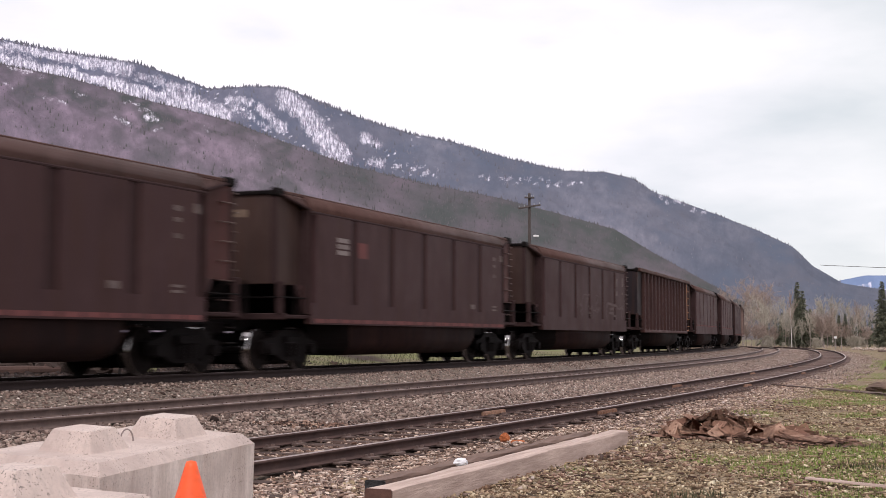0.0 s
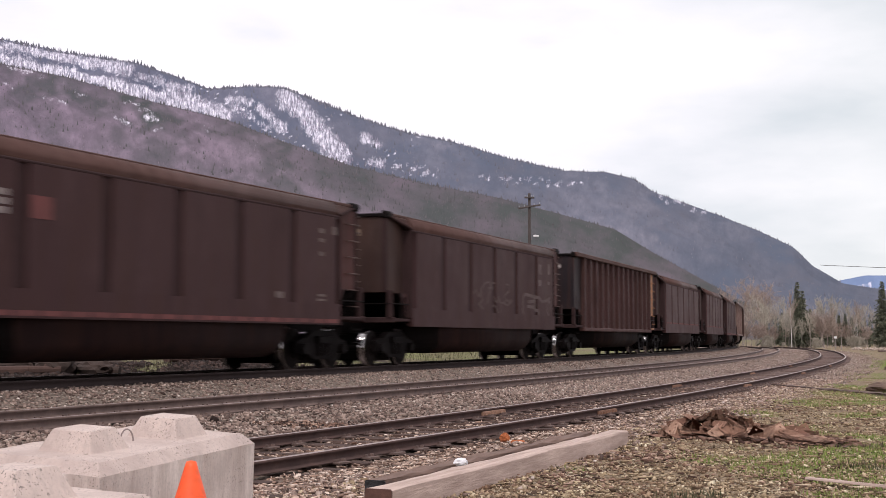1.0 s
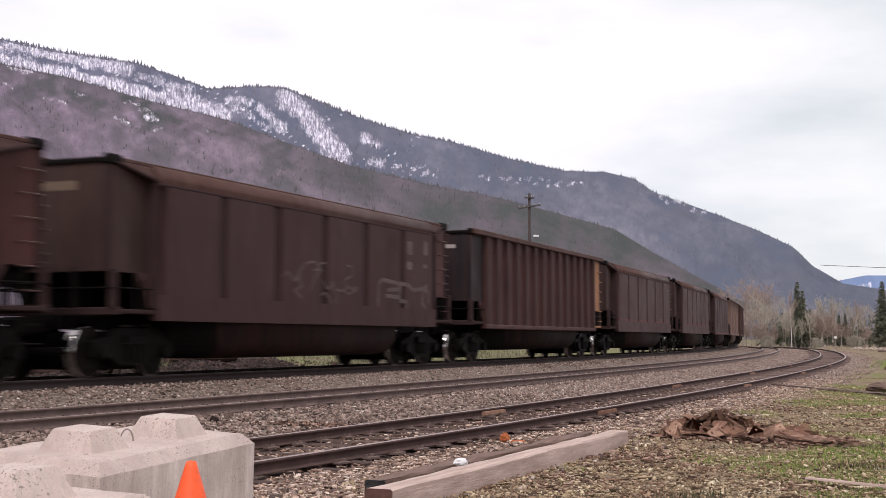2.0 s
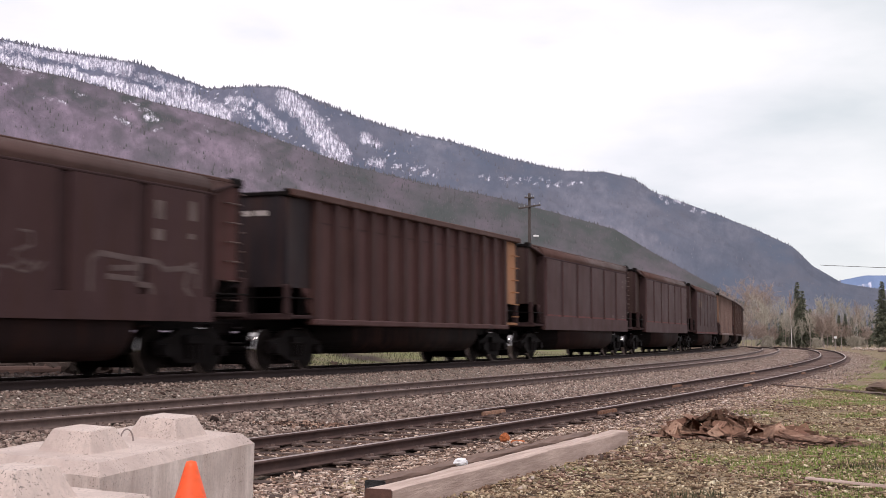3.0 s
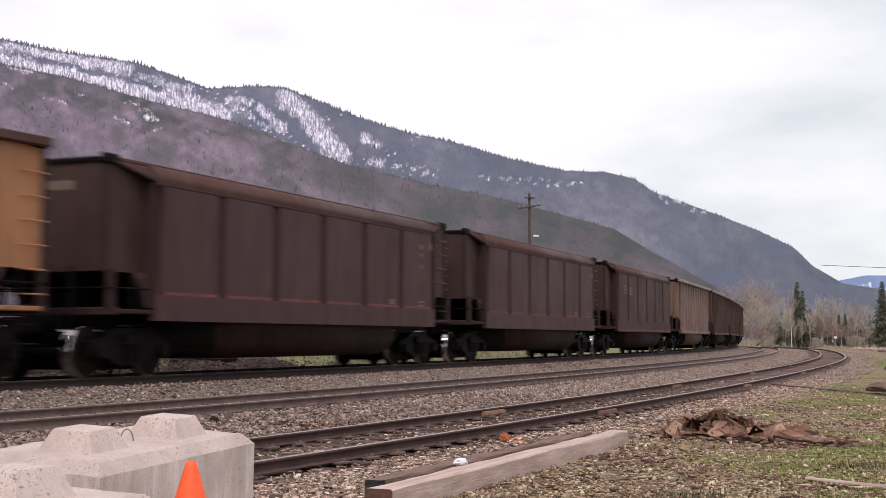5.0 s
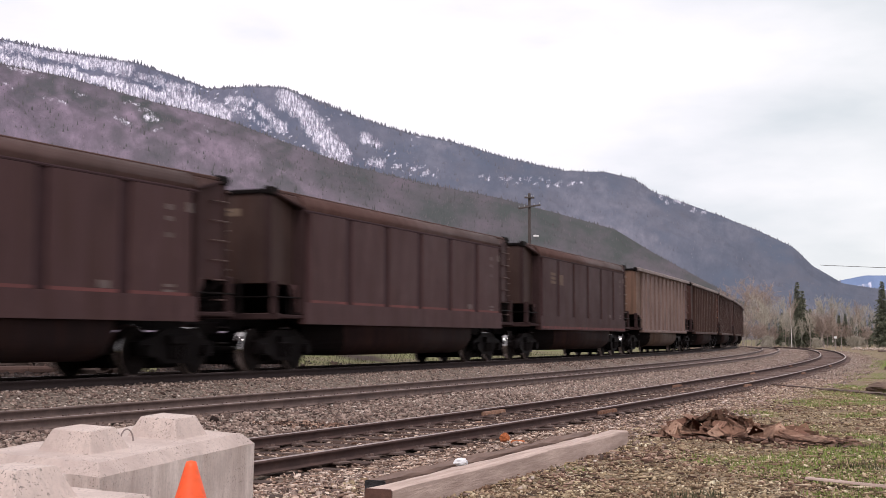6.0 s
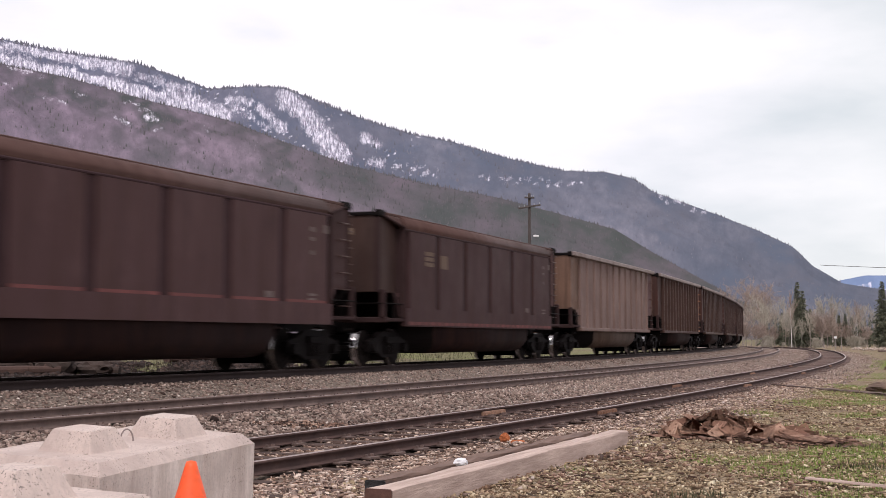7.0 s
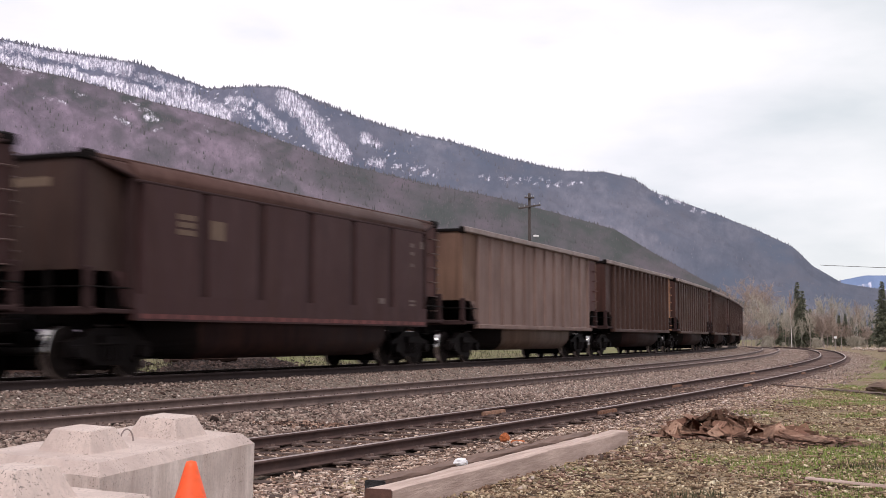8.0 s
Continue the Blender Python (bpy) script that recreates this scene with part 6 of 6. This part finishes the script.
def build_debris():
    """Pale gravel and rotten slivers lying over the siding's ties."""
    x, y, o = spread(125000, -18, 22, 7.4, 11.2, 11, 1.2, False)
    clear = (np.abs(np.abs(o - NEAR) - GAUGE / 2 - 0.035) > 0.08) & (rng_g.random(len(x)) < np.where(o < NEAR + 0.8, 0.34, 1.0))
    s = line_coords(x, y)[0]
    on_tie = (np.abs((s + 16) % 0.54 - 0.27) > 0.14) & (o > NEAR - 1.6) & (o < NEAR + 1.05)
    clear &= ~on_tie | (rng_g.random(len(x)) < 0.10)
    x, y, o = x[clear], y[clear], o[clear]
    z = np.where(np.abs(o - NEAR) < 1.3, NEAR_TOP - 0.145, ground_z(x, y, o)) + rng_g.uniform(0.0, 0.02, len(x))
    z = np.where(o > NEAR + 0.8, ground_z(x, y, o) + rng_g.uniform(0.0, 0.03, len(x)), z)
    bases = splinters(8, rng_g)
    me = scatter("siding_debris", bases, np.stack([x, y, z], -1), rng_g.uniform(0.011, 0.034, len(x)), MAT["debris"], 1.0, 1.2, rng_g)
    tagged(new("siding_debris", me), "pale gravel and rotten wood slivers over the siding", "gravel", kind="stuff")


def build_sticks():
    """Twigs and long splinters strewn over the yard."""
    x, y, o = spread(14000, -18, 30, 10.6, 26, 11, 1.2)
    base = splinters(3, rng_g)
    bases = [(v / np.abs(v).max(0) * np.array((1.0, 0.07, 0.06)), f) for v, f in base]
    z = ground_z(x, y, o) + rng_g.uniform(0.004, 0.025, len(x))
    me = scatter("twigs", bases, np.stack([x, y, z], -1), rng_g.uniform(0.03, 0.13, len(x)), MAT["chip"], 1.0, 0.5, rng_g)
    tagged(new("twigs", me), "thin broken twigs and long splinters", "twigs", kind="stuff")


def build_grass():
    blade = (np.array([(-0.08, 0, 0), (0.08, 0, 0), (0.065, 0.10, 0.5), (-0.065, 0.10, 0.5), (0.0, 0.36, 1.0)]), np.array([(0, 1, 2), (0, 2, 3), (3, 2, 4)]))
    blade2 = (np.array([(-0.05, 0, 0), (0.05, 0, 0), (0.04, -0.16, 0.45), (-0.04, -0.16, 0.45), (0.08, -0.6, 0.75)]), np.array([(0, 1, 2), (0, 2, 3), (3, 2, 4)]))
    x, y, o = spread(1700000, -18, 60, 11.0, 28, 16, 1.25)
    keep = rng_g.random(len(x)) < green_field(x, y, o)
    x, y, o = x[keep], y[keep], o[keep]
    z = ground_z(x, y, o) - 0.005
    me = scatter("grass", [blade, blade2], np.stack([x, y, z], -1), rng_g.uniform(0.022, 0.06, len(x)), MAT["grass"], 1.0, 0.6, rng_g)
    tagged(new("grass", me), "short patchy green grass", "grass", kind="stuff")
    # dry grass on the bank behind the main line, and straw tufts in the yard
    x, y, o = spread(160000, -12, 60, -22, -4.2, 26, 1.4)
    keep = rng_g.random(len(x)) < 0.8 * np.clip(bank_grass(x, y, *line_coords(x, y)), 0.02, 1)
    x, y, o = x[keep], y[keep], o[keep]
    z = ground_z(x, y, o)
    n = 900
    tx, ty = rng_g.choice([3.9, 4.75, 4.0, 1.9, 5.2], n), np.zeros(n)
    ty = np.select([tx == 3.9, tx == 4.75, tx == 4.0, tx == 1.9], [11.9, 14.6, 10.6, 9.9], 13.5)
    tx, ty = tx + rng_g.normal(0, 0.12, n), ty + rng_g.normal(0, 0.12, n)
    P = np.concatenate([np.stack([x, y, z], -1), np.stack([tx, ty, ground_z(tx, ty)], -1)])
    sz = np.concatenate([rng_g.uniform(0.04, 0.17, len(x)), rng_g.uniform(0.03, 0.085, n)])
    x, y, o = spread(60000, 32, 150, 11.2, 46, 60, 1.0)
    keep = rng_g.random(len(x)) < np.clip(0.45 + 0.6 * wave(x, y, 4.0, 6), 0, 1)
    x, y, o = x[keep], y[keep], o[keep]
    P = np.concatenate([P, np.stack([x, y, ground_z(x, y, o)], -1)])
    sz = np.concatenate([sz, rng_g.uniform(0.03, 0.10, len(x))])
    me = scatter("dry_grass", [blade, blade2], P, sz, MAT["straw"], 1.0, 0.5, rng_g)
    tagged(new("dry_grass", me), "pale dry grass and straw", "grass", kind="stuff")


build_stones()
build_chips()
build_debris()
build_sticks()
build_grass()

# fallen logs and scrub on the bank behind the main line
for s, o, ln, turn, fat, skin in ((20.2, -9.6, 3.0, -18, 0.19, "old_log"), (-3.0, -7.2, 3.2, -6, 0.16, "rotten"), (9.2, -8.9, 2.2, -62, 0.15, "rotten"), (10.6, -6.9, 1.5, -78, 0.15, "rotten"), (10.3, -8.0, 1.7, -30, 0.14, "rotten"), (8.9, -7.6, 1.6, -50, 0.14, "old_log")):
    x, y, t = on_line(s, o)
    bm = bmesh.new()
    rod(bm, (-ln / 2, 0, fat * 0.9), (0, 0, fat), fat, fat * 0.94, 10)
    rod(bm, (0, 0, fat), (ln / 2, 0.04, fat), fat * 0.94, fat * 0.8, 10)
    rod(bm, (ln * 0.22, 0, fat * 1.3), (ln * 0.3, 0.1, fat * 2.6), fat * 0.3, fat * 0.18, 6)
    lg = part("log", bm, MAT[skin])
    lg.matrix_basis = pose(x, y, float(ground_z(np.array([x]), np.array([y]))[0]) - 0.03, 0, 0, 90 - math.degrees(t) + turn)
    tagged(lg, "dark fallen log lying in dry grass", "log", "logs behind the track")
for x, y, size, seed in ((-10.15, 33.8, (1.5, 1.1, 0.72), 12), (-9.2, 34.1, (1.2, 0.9, 0.55), 14), (-11.3, 33.9, (1.3, 1.0, 0.55), 16), (-10.7, 35.2, (1.2, 0.9, 0.5), 18)):
    crumpled("rotten_stump", "dark rotten stump among logs behind the track", "stump", x, y, float(ground_z(np.array([x]), np.array([y]))[0]) - 0.06, size, MAT["rotten"], seed)


def firewood():
    rng = np.random.default_rng(3)
    bm = bmesh.new()
    rod(bm, (-0.5, 0, 0), (0.5, 0, 0), 0.14, 0.12, 8)
    for v in bm.verts:
        v.co += Vector(rng.uniform(-0.02, 0.02, 3))
    me = bpy.data.meshes.new("split_log")
    bm.to_mesh(me)
    bm.free()
    me.materials.append(MAT["pale_wood"])
    for k in range(46):
        x, y = spot(rng.uniform(318, 344), rng.uniform(138, 146))
        ob = new("split_log", me)
        ob.matrix_basis = Matrix.Translation((x, y, rng.uniform(0.05, 0.22))) @ Matrix.Scale(0.55, 4) @ pose(0, 0, 0, rng.uniform(-15, 15), rng.uniform(-25, 25), rng.uniform(0, 180))
        tagged(ob, "pale split log in a loose heap", "firewood", "heap of pale split logs")


firewood()


def build_rubble():
    """Brown rubble and rotten wood on the bank behind the main line."""
    x, y, o = spread(30000, -14, 26, -10, -4.2, 26, 1.0)
    keep = rng_g.random(len(x)) < np.clip(0.9 - bank_grass(x, y, *line_coords(x, y)), 0.03, 1)
    x, y, o = x[keep], y[keep], o[keep]
    x, y = np.append(x, rng_g.normal(-1.75, 0.42, 160)), np.append(y, rng_g.normal(17.4, 0.16, 160))
    o = line_coords(x, y)[1]
    z = ground_z(x, y, o)
    me = scatter("rubble", rock_bases(5, rng_g), np.stack([x, y, z], -1), np.where(x > -2.9, rng_g.uniform(0.04, 0.10, len(x)), rng_g.uniform(0.06, 0.26, len(x))), MAT["rubble"], 0.6, math.pi, rng_g)
    tagged(new("rubble", me), "brown rubble and rotten wood on the bank", "rubble", kind="stuff")


build_rubble()

motions()
